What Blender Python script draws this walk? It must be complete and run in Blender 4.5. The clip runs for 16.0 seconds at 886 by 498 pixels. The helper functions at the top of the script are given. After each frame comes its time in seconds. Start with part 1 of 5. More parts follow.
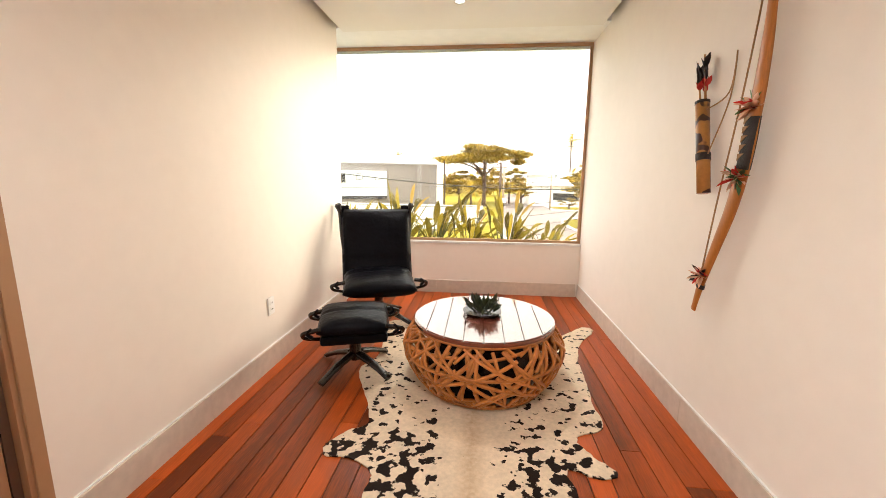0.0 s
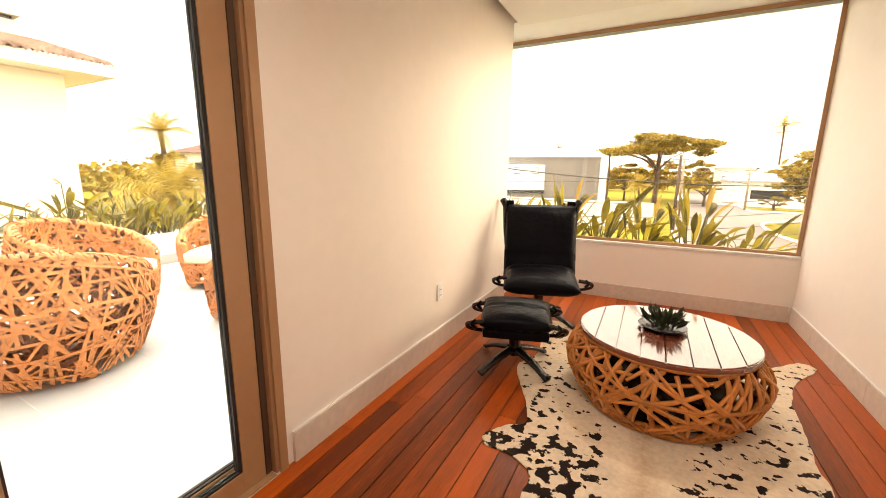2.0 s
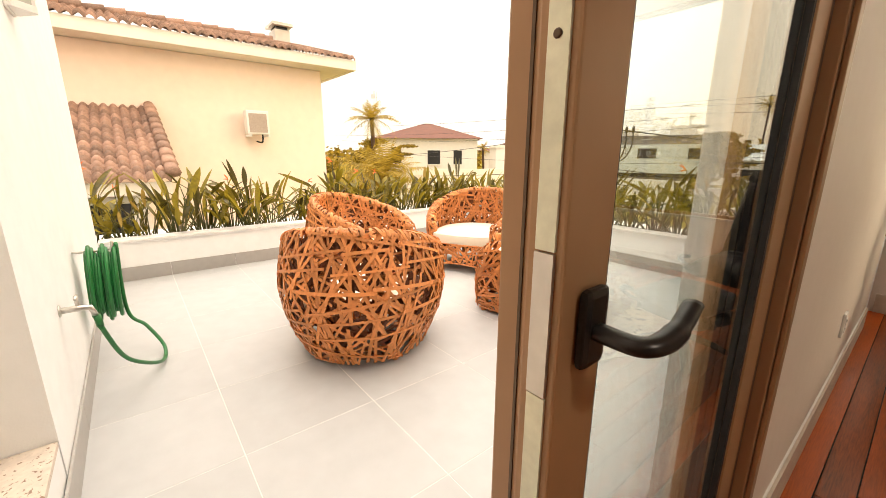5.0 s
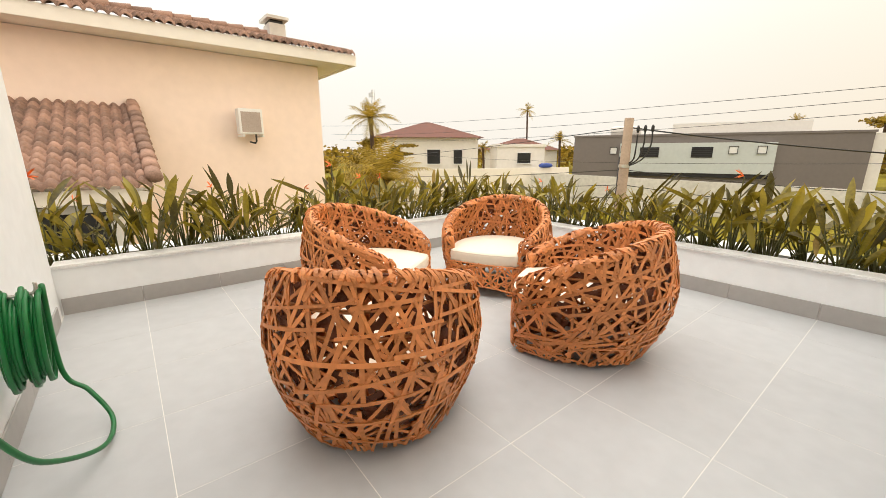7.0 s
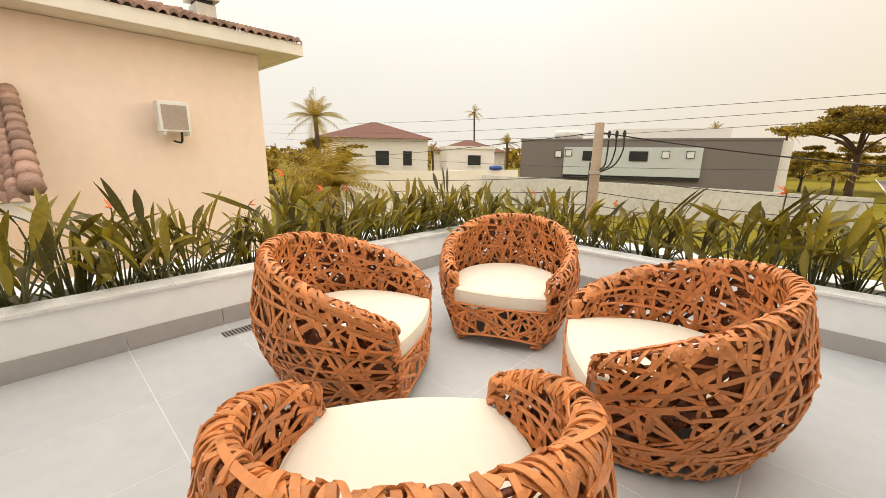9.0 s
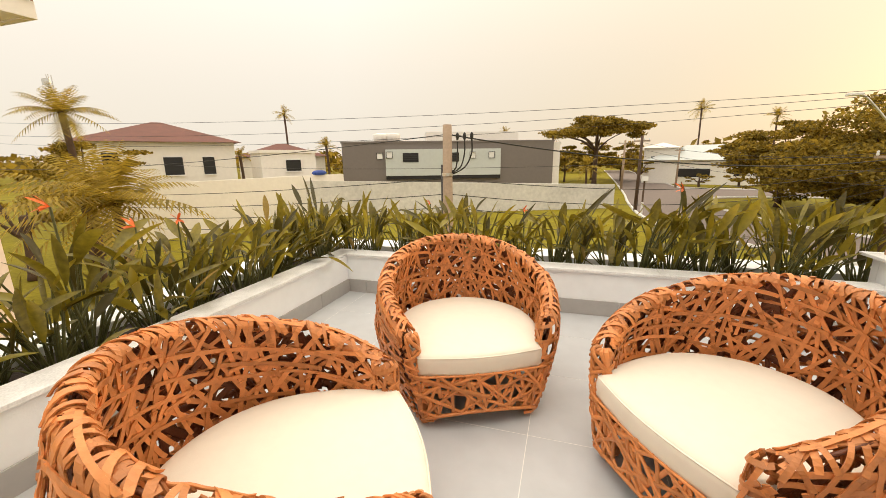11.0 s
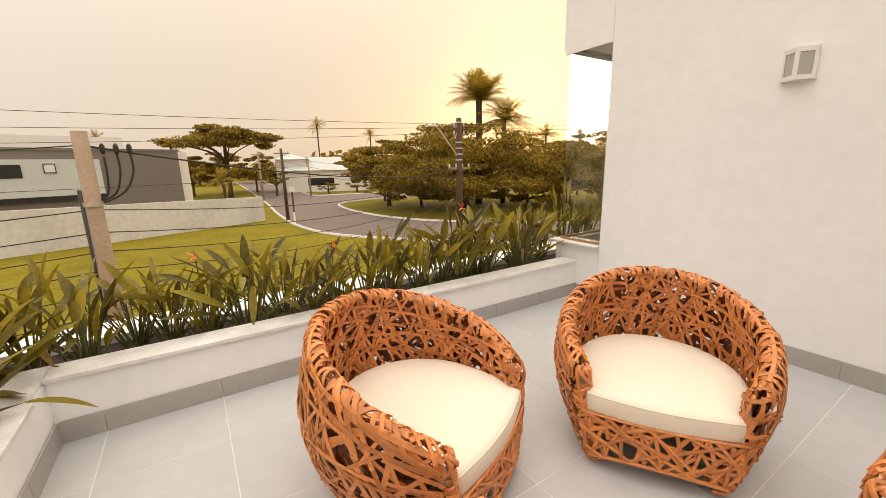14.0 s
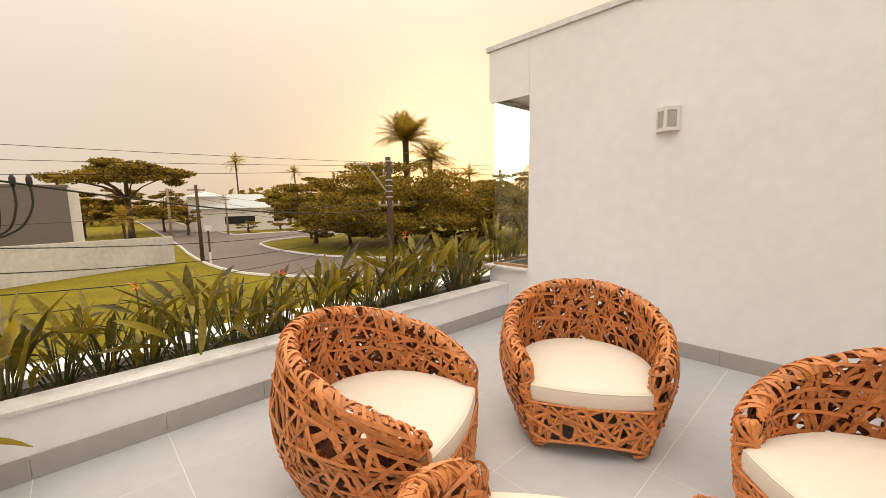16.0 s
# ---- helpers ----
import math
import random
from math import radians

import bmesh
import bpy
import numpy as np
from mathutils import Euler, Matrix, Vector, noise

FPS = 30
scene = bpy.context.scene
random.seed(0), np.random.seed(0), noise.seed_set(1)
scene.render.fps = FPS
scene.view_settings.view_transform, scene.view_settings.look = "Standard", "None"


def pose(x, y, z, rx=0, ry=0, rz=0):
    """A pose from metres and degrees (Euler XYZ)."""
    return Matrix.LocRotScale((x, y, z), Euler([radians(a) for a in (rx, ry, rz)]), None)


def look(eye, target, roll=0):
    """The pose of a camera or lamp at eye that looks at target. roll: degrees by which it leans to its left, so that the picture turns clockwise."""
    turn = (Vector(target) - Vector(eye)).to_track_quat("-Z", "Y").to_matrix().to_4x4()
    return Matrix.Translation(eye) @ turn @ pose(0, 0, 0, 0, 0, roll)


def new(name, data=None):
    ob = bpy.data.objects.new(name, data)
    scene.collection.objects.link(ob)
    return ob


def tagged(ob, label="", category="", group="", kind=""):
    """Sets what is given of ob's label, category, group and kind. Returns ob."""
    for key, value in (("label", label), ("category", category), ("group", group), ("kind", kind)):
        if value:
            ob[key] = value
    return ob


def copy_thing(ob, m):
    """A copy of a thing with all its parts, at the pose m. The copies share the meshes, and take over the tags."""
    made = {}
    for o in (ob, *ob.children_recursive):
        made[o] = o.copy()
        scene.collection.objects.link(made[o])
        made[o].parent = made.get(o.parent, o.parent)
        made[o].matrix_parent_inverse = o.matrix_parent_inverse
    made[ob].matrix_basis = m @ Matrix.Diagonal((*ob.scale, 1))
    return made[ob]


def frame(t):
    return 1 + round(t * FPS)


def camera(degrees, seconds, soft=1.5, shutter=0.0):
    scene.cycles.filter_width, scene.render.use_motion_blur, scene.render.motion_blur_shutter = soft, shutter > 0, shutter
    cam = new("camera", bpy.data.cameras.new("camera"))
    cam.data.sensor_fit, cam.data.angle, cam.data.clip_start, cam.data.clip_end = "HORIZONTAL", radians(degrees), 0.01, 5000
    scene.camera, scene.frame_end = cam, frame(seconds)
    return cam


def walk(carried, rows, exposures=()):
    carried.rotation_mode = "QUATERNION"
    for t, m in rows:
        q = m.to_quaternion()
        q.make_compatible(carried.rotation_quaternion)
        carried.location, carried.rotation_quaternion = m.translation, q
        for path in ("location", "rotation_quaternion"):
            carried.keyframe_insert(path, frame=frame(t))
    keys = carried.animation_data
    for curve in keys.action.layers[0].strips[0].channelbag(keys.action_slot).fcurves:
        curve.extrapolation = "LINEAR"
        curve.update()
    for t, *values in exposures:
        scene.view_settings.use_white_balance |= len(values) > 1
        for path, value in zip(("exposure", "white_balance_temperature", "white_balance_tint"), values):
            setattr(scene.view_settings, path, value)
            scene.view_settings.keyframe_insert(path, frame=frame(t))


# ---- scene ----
cam = camera(97.3, 16.0, 0.8)
PATH = [
    (0, (1.427, -1.036, 1.278), (1.237, 0.924, 0.933), 0.6),
    (0.5, (1.439, -1.021, 1.285), (1.188, 0.932, 0.935), 0.7),
    (1, (1.457, -1.036, 1.304), (1.089, 0.896, 0.945), 0.5),
    (1.5, (1.42, -1.031, 1.292), (0.8, 0.835, 0.926), 0.5),
    (2, (1.322, -1.037, 1.287), (0.405, 0.699, 0.904), 0.6),
    (2.5, (1.152, -1.114, 1.302), (-0.012, 0.462, 0.899), 0.7),
    (3, (0.96, -1.184, 1.295), (-0.382, 0.24, 0.882), 0.5),
    (3.5, (0.761, -1.244, 1.267), (-0.684, 0.072, 0.843), 0.4),
    (4, (0.559, -1.252, 1.244), (-0.939, -0.003, 0.802), 0.3),
    (4.5, (0.357, -1.204, 1.211), (-1.159, 0.018, 0.752), 0.2),
    (5, (0.177, -1.187, 1.207), (-1.344, 0.024, 0.739), 0.2),
    (5.2, (0.111, -1.189, 1.217), (-1.409, 0.02, 0.741), 0.2),
    (7.5, (-0.637, -0.888, 1.278), (-2.146, 0.336, 0.806), -0.1),
    (7.8, (-0.769, -0.877, 1.323), (-2.253, 0.373, 0.838), -0.0),
    (8, (-0.846, -0.882, 1.319), (-2.316, 0.39, 0.849), 0.1),
    (8.2, (-0.948, -0.851, 1.31), (-2.401, 0.442, 0.844), 0.3),
    (10.5, (-2.222, -0.386, 1.335), (-3.061, 1.371, 0.879), -0.2),
    (11, (-2.494, -0.3, 1.342), (-3.081, 1.558, 0.888), -0.7),
    (11.5, (-2.766, -0.167, 1.371), (-3.069, 1.755, 0.909), -0.7),
    (12, (-3.023, -0.023, 1.389), (-3.036, 1.922, 0.925), -0.7),
    (12.5, (-3.275, 0.118, 1.405), (-2.987, 2.041, 0.937), -0.9),
    (13, (-3.446, 0.265, 1.39), (-2.866, 2.122, 0.927), -1.0),
    (13.5, (-3.648, 0.316, 1.433), (-2.802, 2.069, 0.977), -1.0),
    (14, (-3.828, 0.336, 1.501), (-2.77, 1.977, 1.069), -1.1),
    (14.5, (-3.964, 0.269, 1.501), (-2.758, 1.816, 1.111), -1.1),
    (15, (-4.071, 0.211, 1.468), (-2.773, 1.695, 1.134), -1.0),
    (15.5, (-4.114, 0.206, 1.443), (-2.77, 1.659, 1.158), -1.0),
    (16, (-4.12, 0.204, 1.442), (-2.756, 1.644, 1.19), -1.0),
]
walk(cam, [(t, look(eye, target, roll)) for t, eye, target, roll in PATH],
     [(0, 2.0, 5600, 10), (2.0, 1.88, 6400, 13), (3.5, 1.18, 7200, 15), (5.0, 0.8, 6500, 11), (7.5, 0.2, 5850, 8), (10.5, 0.12, 6150, 8), (12.5, 0.05, 6400, 12), (16.0, -0.12, 6300, 13)])


# ---- light ----
world = bpy.data.worlds.new("world")
scene.world = world
world.use_nodes = True
wn = world.node_tree
sky = wn.nodes.new("ShaderNodeTexSky")
sky.sky_type, sky.sun_disc = "NISHITA", False
sky.sun_elevation, sky.sun_rotation = radians(6), radians(45)
sky.air_density, sky.dust_density, sky.ozone_density = 1.0, 3.0, 1.0
thin = wn.nodes.new("ShaderNodeVectorMath")
thin.operation = "SCALE"
thin.inputs["Scale"].default_value = 0.022
wn.links.new(sky.outputs[0], thin.inputs[0])
haze = wn.nodes.new("ShaderNodeVectorMath")
haze.operation = "ADD"
wn.links.new(thin.outputs[0], haze.inputs[0])
# evening haze over the whole sky, deeper and warmer towards the sunset
heading = wn.nodes.new("ShaderNodeTexCoord")
west = wn.nodes.new("ShaderNodeVectorMath")
west.operation = "DOT_PRODUCT"
west.inputs[1].default_value = (0.80, 0.60, 0.0)
wn.links.new(heading.outputs["Generated"], west.inputs[0])
glow = wn.nodes.new("ShaderNodeMapRange")
glow.inputs["From Min"].default_value, glow.inputs["From Max"].default_value = 0.1, 1.0
wn.links.new(west.outputs["Value"], glow.inputs["Value"])
tone = wn.nodes.new("ShaderNodeMix")
tone.data_type = "RGBA"
tone.inputs["A"].default_value, tone.inputs["B"].default_value = (1.0, 0.875, 0.72, 1), (0.86, 0.67, 0.45, 1)
wn.links.new(glow.outputs[0], tone.inputs["Factor"])
wn.links.new(tone.outputs["Result"], haze.inputs[1])
# an overcast sky grows brighter from the horizon to the zenith
way = wn.nodes.new("ShaderNodeTexCoord")
part_z = wn.nodes.new("ShaderNodeSeparateXYZ")
wn.links.new(way.outputs["Generated"], part_z.inputs[0])
up = wn.nodes.new("ShaderNodeMath")
up.operation, up.use_clamp = "MULTIPLY", True
wn.links.new(part_z.outputs[2], up.inputs[0])
wn.links.new(part_z.outputs[2], up.inputs[1])
rise = wn.nodes.new("ShaderNodeMath")
rise.operation = "MULTIPLY_ADD"
rise.inputs[1].default_value, rise.inputs[2].default_value = 2.5, 1.0
wn.links.new(up.outputs[0], rise.inputs[0])
dome = wn.nodes.new("ShaderNodeVectorMath")
dome.operation = "SCALE"
wn.links.new(haze.outputs[0], dome.inputs[0])
wn.links.new(rise.outputs[0], dome.inputs["Scale"])
wn.links.new(dome.outputs[0], wn.nodes["Background"].inputs["Color"])
wn.nodes["Background"].inputs["Strength"].default_value = 0.84
sun = new("sun", bpy.data.lights.new("sun", "SUN"))
sun.data.energy, sun.data.angle, sun.data.color = 0.8, radians(25), (1, 0.78, 0.52)
sun.matrix_world = look((0, 0, 30), (-0.7 * 10, -0.7 * 10, 30 - 2.0))


# ---- materials ----
def mat(name, color, rough=0.6, metal=0.0, var=0.12, scale=6.0, bump=0.0, bscale=60.0, rnd=0.0, island=False, coat=0.0, stretch=(1, 1, 1), big=0.6, sheen=0.0):
    """A procedural surface: colour varied at two scales, by piece where rnd is given, with fine relief."""
    m = bpy.data.materials.new(name)
    m.use_nodes = True
    nt = m.node_tree
    b = nt.nodes["Principled BSDF"]
    b.inputs["Roughness"].default_value, b.inputs["Metallic"].default_value = rough, metal
    b.inputs["Coat Weight"].default_value = coat
    b.inputs["Sheen Weight"].default_value = sheen
    tc = nt.nodes.new("ShaderNodeTexCoord")
    mp = nt.nodes.new("ShaderNodeMapping")
    mp.inputs["Scale"].default_value = stretch
    nt.links.new(tc.outputs["Object"], mp.inputs["Vector"])
    fine = nt.nodes.new("ShaderNodeTexNoise")
    fine.inputs["Scale"].default_value, fine.inputs["Detail"].default_value = scale * 8, 5
    wide = nt.nodes.new("ShaderNodeTexNoise")
    wide.inputs["Scale"].default_value, wide.inputs["Detail"].default_value = scale * big, 3
    for n in (fine, wide):
        nt.links.new(mp.outputs[0], n.inputs["Vector"])
    add = nt.nodes.new("ShaderNodeMath")
    add.operation = "ADD"
    nt.links.new(fine.outputs["Fac"], add.inputs[0])
    nt.links.new(wide.outputs["Fac"], add.inputs[1])
    last = add
    if rnd:
        src = nt.nodes.new("ShaderNodeNewGeometry") if island else nt.nodes.new("ShaderNodeObjectInfo")
        out = src.outputs["Random Per Island"] if island else src.outputs["Random"]
        mul = nt.nodes.new("ShaderNodeMath")
        mul.operation = "MULTIPLY_ADD"
        mul.inputs[1].default_value, mul.inputs[2].default_value = rnd, -rnd / 2
        nt.links.new(out, mul.inputs[0])
        last = nt.nodes.new("ShaderNodeMath")
        last.operation = "ADD"
        nt.links.new(add.outputs[0], last.inputs[0])
        nt.links.new(mul.outputs[0], last.inputs[1])
    ramp = nt.nodes.new("ShaderNodeMapRange")
    ramp.inputs["From Min"].default_value, ramp.inputs["From Max"].default_value = 0.5, 1.5
    ramp.inputs["To Min"].default_value, ramp.inputs["To Max"].default_value = 1 - 2 * var, 1 + 2 * var
    nt.links.new(last.outputs[0], ramp.inputs["Value"])
    mix = nt.nodes.new("ShaderNodeVectorMath")
    mix.operation = "SCALE"
    mix.inputs[0].default_value = color
    nt.links.new(ramp.outputs[0], mix.inputs["Scale"])
    nt.links.new(mix.outputs[0], b.inputs["Base Color"])
    rr = nt.nodes.new("ShaderNodeMapRange")
    rr.inputs["To Min"].default_value, rr.inputs["To Max"].default_value = max(rough - 0.1, 0.02), min(rough + 0.1, 1)
    nt.links.new(wide.outputs["Fac"], rr.inputs["Value"])
    nt.links.new(rr.outputs[0], b.inputs["Roughness"])
    if bump:
        bn = nt.nodes.new("ShaderNodeTexNoise")
        bn.inputs["Scale"].default_value, bn.inputs["Detail"].default_value = bscale, 4
        nt.links.new(mp.outputs[0], bn.inputs["Vector"])
        bp = nt.nodes.new("ShaderNodeBump")
        bp.inputs["Strength"].default_value, bp.inputs["Distance"].default_value = bump, 0.01
        nt.links.new(bn.outputs["Fac"], bp.inputs["Height"])
        nt.links.new(bp.outputs[0], b.inputs["Normal"])
    return m


def glass_mat(name, tint=(1, 1, 1), rough=0.0):
    m = bpy.data.materials.new(name)
    m.use_nodes = True
    b = m.node_tree.nodes["Principled BSDF"]
    b.inputs["Base Color"].default_value = (*tint, 1)
    b.inputs["Roughness"].default_value, b.inputs["Transmission Weight"].default_value, b.inputs["IOR"].default_value = rough, 1, 1.45
    return m


def glow_mat(name, color, strength):
    m = bpy.data.materials.new(name)
    m.use_nodes = True
    b = m.node_tree.nodes["Principled BSDF"]
    b.inputs["Base Color"].default_value = (*color, 1)
    b.inputs["Emission Color"].default_value, b.inputs["Emission Strength"].default_value = (*color, 1), strength
    return m


def two_tone(name, ca, cb, scale, lo, hi, rough=0.7, detail=4, mask=None, bump=0.0, sheen=0.0, spine=None):
    """Two colours parted by a noise with a sharp edge; mask: x, y centre line and half width that keep clear."""
    m = mat(name, ca, rough, bump=bump, bscale=220, sheen=sheen)
    nt = m.node_tree
    b = nt.nodes["Principled BSDF"]
    old = b.inputs["Base Color"].links[0].from_socket
    tc = nt.nodes.new("ShaderNodeTexCoord")
    ns = nt.nodes.new("ShaderNodeTexNoise")
    ns.inputs["Scale"].default_value, ns.inputs["Detail"].default_value = scale, detail
    nt.links.new(tc.outputs["Object"], ns.inputs["Vector"])
    val = ns.outputs["Fac"]
    if mask:
        sep = nt.nodes.new("ShaderNodeSeparateXYZ")
        nt.links.new(tc.outputs["Object"], sep.inputs[0])
        d = nt.nodes.new("ShaderNodeMath")
        d.operation = "SUBTRACT"
        d.inputs[1].default_value = mask[0]
        nt.links.new(sep.outputs[0], d.inputs[0])
        ab = nt.nodes.new("ShaderNodeMath")
        ab.operation = "ABSOLUTE"
        nt.links.new(d.outputs[0], ab.inputs[0])
        band = nt.nodes.new("ShaderNodeMapRange")
        band.inputs["From Min"].default_value, band.inputs["From Max"].default_value = mask[1], mask[2]
        band.inputs["To Min"].default_value, band.inputs["To Max"].default_value = -0.18, 0.02
        nt.links.new(ab.outputs[0], band.inputs["Value"])
        if spine:
            streak = nt.nodes.new("ShaderNodeMapRange")
            streak.inputs["From Min"].default_value, streak.inputs["From Max"].default_value = 0.0, 0.075
            streak.inputs["To Min"].default_value, streak.inputs["To Max"].default_value = 1.0, 0.0
            nt.links.new(ab.outputs[0], streak.inputs["Value"])
            fur = nt.nodes.new("ShaderNodeTexNoise")
            fur.inputs["Scale"].default_value, fur.inputs["Detail"].default_value = 45, 5
            nt.links.new(tc.outputs["Object"], fur.inputs["Vector"])
            mul = nt.nodes.new("ShaderNodeMath")
            mul.operation = "MULTIPLY"
            nt.links.new(streak.outputs[0], mul.inputs[0])
            nt.links.new(fur.outputs["Fac"], mul.inputs[1])
            tan_mix = nt.nodes.new("ShaderNodeMix")
            tan_mix.data_type = "RGBA"
            nt.links.new(mul.outputs[0], tan_mix.inputs["Factor"])
            nt.links.new(old, tan_mix.inputs["A"])
            tan_mix.inputs["B"].default_value = (*spine, 1)
            old = tan_mix.outputs["Result"]
        end = nt.nodes.new("ShaderNodeMapRange")
        end.inputs["From Min"].default_value, end.inputs["From Max"].default_value = mask[3], mask[4]
        end.inputs["To Min"].default_value, end.inputs["To Max"].default_value = 0.085, -0.02
        nt.links.new(sep.outputs[1], end.inputs["Value"])
        for extra in (band, end):
            s = nt.nodes.new("ShaderNodeMath")
            s.operation = "ADD"
            nt.links.new(val, s.inputs[0])
            nt.links.new(extra.outputs[0], s.inputs[1])
            val = s.outputs[0]
    edge = nt.nodes.new("ShaderNodeMapRange")
    edge.inputs["From Min"].default_value, edge.inputs["From Max"].default_value = lo, hi
    nt.links.new(val, edge.inputs["Value"])
    mx = nt.nodes.new("ShaderNodeMix")
    mx.data_type = "RGBA"
    nt.links.new(edge.outputs[0], mx.inputs["Factor"])
    nt.links.new(old, mx.inputs["A"])
    mx.inputs["B"].default_value = (*cb, 1)
    nt.links.new(mx.outputs["Result"], b.inputs["Base Color"])
    return m


WALL_IN = mat("wall paint inside", (0.85, 0.79, 0.715), 0.55, var=0.015, scale=1.5, bump=0.04, bscale=120)
WALL_OUT = mat("wall paint outside", (0.86, 0.875, 0.88), 0.75, var=0.03, scale=1.2, bump=0.12, bscale=150)
CEIL = mat("ceiling paint", (0.82, 0.82, 0.80), 0.7, var=0.01, scale=1)
WOOD_FLOOR = mat("red hardwood", (0.31, 0.056, 0.005), 0.33, var=0.30, scale=3, rnd=1.0, bump=0.03, bscale=40, stretch=(9, 0.5, 1), coat=0.03)
BASE_IN = mat("grey stone baseboard", (0.63, 0.545, 0.46), 0.5, var=0.08, scale=3, rnd=0.25, bump=0.05)
TILE = mat("grey porcelain tile", (0.49, 0.50, 0.51), 0.38, var=0.045, scale=1.1, rnd=0.35, bump=0.02, bscale=90)
SKIRT = mat("grey tile skirting", (0.40, 0.385, 0.365), 0.45, var=0.05, scale=2, rnd=0.3)
GROUT = mat("pale grout", (0.78, 0.76, 0.72), 0.9, var=0.05)
COPING = mat("pale granite coping", (0.74, 0.735, 0.72), 0.45, var=0.13, scale=14, bump=0.04, bscale=200)
BRONZE = mat("bronze aluminium", (0.40, 0.235, 0.12), 0.4, 0.15, var=0.03, scale=2)
BRONZE_DARK = mat("dark bronze aluminium", (0.11, 0.07, 0.042), 0.4, 0.3, var=0.03, scale=2)
BLACK_RUBBER = mat("black gasket", (0.012, 0.011, 0.010), 0.6)
BLACK_METAL = mat("black handle", (0.02, 0.016, 0.014), 0.35, 0.3)
STEEL = mat("brushed steel", (0.62, 0.60, 0.56), 0.3, 0.9, var=0.06)
ZINC = mat("passivated zinc", (0.74, 0.75, 0.60), 0.3, 0.5, var=0.12, scale=6)
GLASS = glass_mat("clear glass", (0.94, 0.98, 0.965))
WICKER = mat("honey wicker", (0.60, 0.232, 0.072), 0.42, var=0.15, scale=5, rnd=0.8, island=True, bump=0.1, bscale=160)
# also colours the added lattice that gives the chair walls their inner shade
WICKER_DARK = mat("dark wicker twist and gap shade", (0.15, 0.046, 0.016), 0.5, var=0.15, scale=20, bump=0.3, bscale=250)
WICKER_TABLE = mat("amber rattan", (0.46, 0.17, 0.035), 0.38, var=0.16, scale=5, rnd=0.7, island=True)
CUSHION = mat("cream canvas", (0.80, 0.74, 0.62), 0.85, var=0.02, scale=3, bump=0.08, bscale=300, sheen=0.2)
LEATHER = mat("black leather", (0.004, 0.004, 0.006), 0.38, var=0.2, scale=3, bump=0.5, bscale=26)
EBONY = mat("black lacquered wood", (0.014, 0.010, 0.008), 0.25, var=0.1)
TABLE_WOOD = mat("dark red table slats", (0.17, 0.05, 0.026), 0.2, var=0.15, scale=4, rnd=0.5, stretch=(0.5, 8, 1), coat=1.0)
HIDE = two_tone("cowhide", (0.72, 0.59, 0.43), (0.016, 0.009, 0.007), 17, 0.585, 0.605, 0.8, 5, (1.41, 0.05, 0.22, 0.50, 0.95), 0.25, 0.0, (0.42, 0.27, 0.14))
LEAF = mat("broad green leaf", (0.165, 0.140, 0.013), 0.38, var=0.34, scale=4, rnd=1.5, island=True)
LEAF_DRY = mat("yellowed leaf", (0.30, 0.22, 0.06), 0.6, var=0.2)
STEM = mat("green stalk", (0.10, 0.10, 0.028), 0.5, var=0.2)
FLOWER = mat("orange bract", (0.75, 0.16, 0.02), 0.5, var=0.15)
SOIL = mat("planter soil", (0.03, 0.019, 0.012), 0.95, var=0.3, scale=12, bump=0.8, bscale=40)
ROOF = mat("weathered roof tile", (0.27, 0.165, 0.12), 0.8, var=0.26, scale=5, rnd=0.7, island=True, bump=0.15)
ROOF_RED = mat("red roof tile", (0.15, 0.06, 0.042), 0.8, var=0.2, scale=3, bump=0.3, bscale=12)
PEACH = mat("cream render wall", (0.90, 0.745, 0.64), 0.8, var=0.03, scale=0.6, bump=0.1)
WHITE_HOUSE = mat("white house paint", (0.80, 0.76, 0.70), 0.8, var=0.04, scale=0.5)
GREY_HOUSE = mat("grey house paint", (0.19, 0.165, 0.15), 0.8, var=0.05, scale=0.4)
PALE_PANEL = mat("pale grey panel", (0.55, 0.58, 0.56), 0.7, var=0.04, scale=0.5)
DARK_WIN = mat("dark window", (0.02, 0.02, 0.022), 0.15)
CONCRETE = mat("weathered concrete", (0.66, 0.635, 0.59), 0.9, var=0.12, scale=0.5, bump=0.1, bscale=14)
POLE = mat("pole concrete", (0.34, 0.25, 0.17), 0.85, var=0.15, scale=3, bump=0.2)
GRASS = mat("mown grass", (0.20, 0.165, 0.012), 0.9, var=0.22, scale=0.8, bump=0.8, bscale=30)
ASPHALT = mat("worn asphalt", (0.17, 0.135, 0.115), 0.9, var=0.1, scale=0.5, bump=0.3, bscale=40)
KERB = mat("white kerb", (0.62, 0.60, 0.56), 0.8, var=0.1)
BARK = mat("tree bark", (0.09, 0.055, 0.035), 0.9, var=0.25, scale=5, bump=0.6, bscale=20)
FOLIAGE = mat("tree foliage", (0.20, 0.15, 0.025), 0.6, var=0.3, scale=0.6, rnd=1.0, island=True)
PALM = mat("palm fronds", (0.27, 0.21, 0.035), 0.5, var=0.25, scale=2, rnd=0.8, island=True)
WIRE = mat("black cable", (0.02, 0.018, 0.016), 0.6)
HOSE = mat("green hose", (0.012, 0.16, 0.035), 0.35, var=0.08, scale=8)
WHITE_METAL = mat("white enamel", (0.78, 0.77, 0.74), 0.4, var=0.02)
FROST = mat("frosted lamp glass", (0.42, 0.42, 0.38), 0.35, var=0.03)
AC_FRONT = mat("grey condenser grille", (0.40, 0.33, 0.28), 0.5, var=0.1)
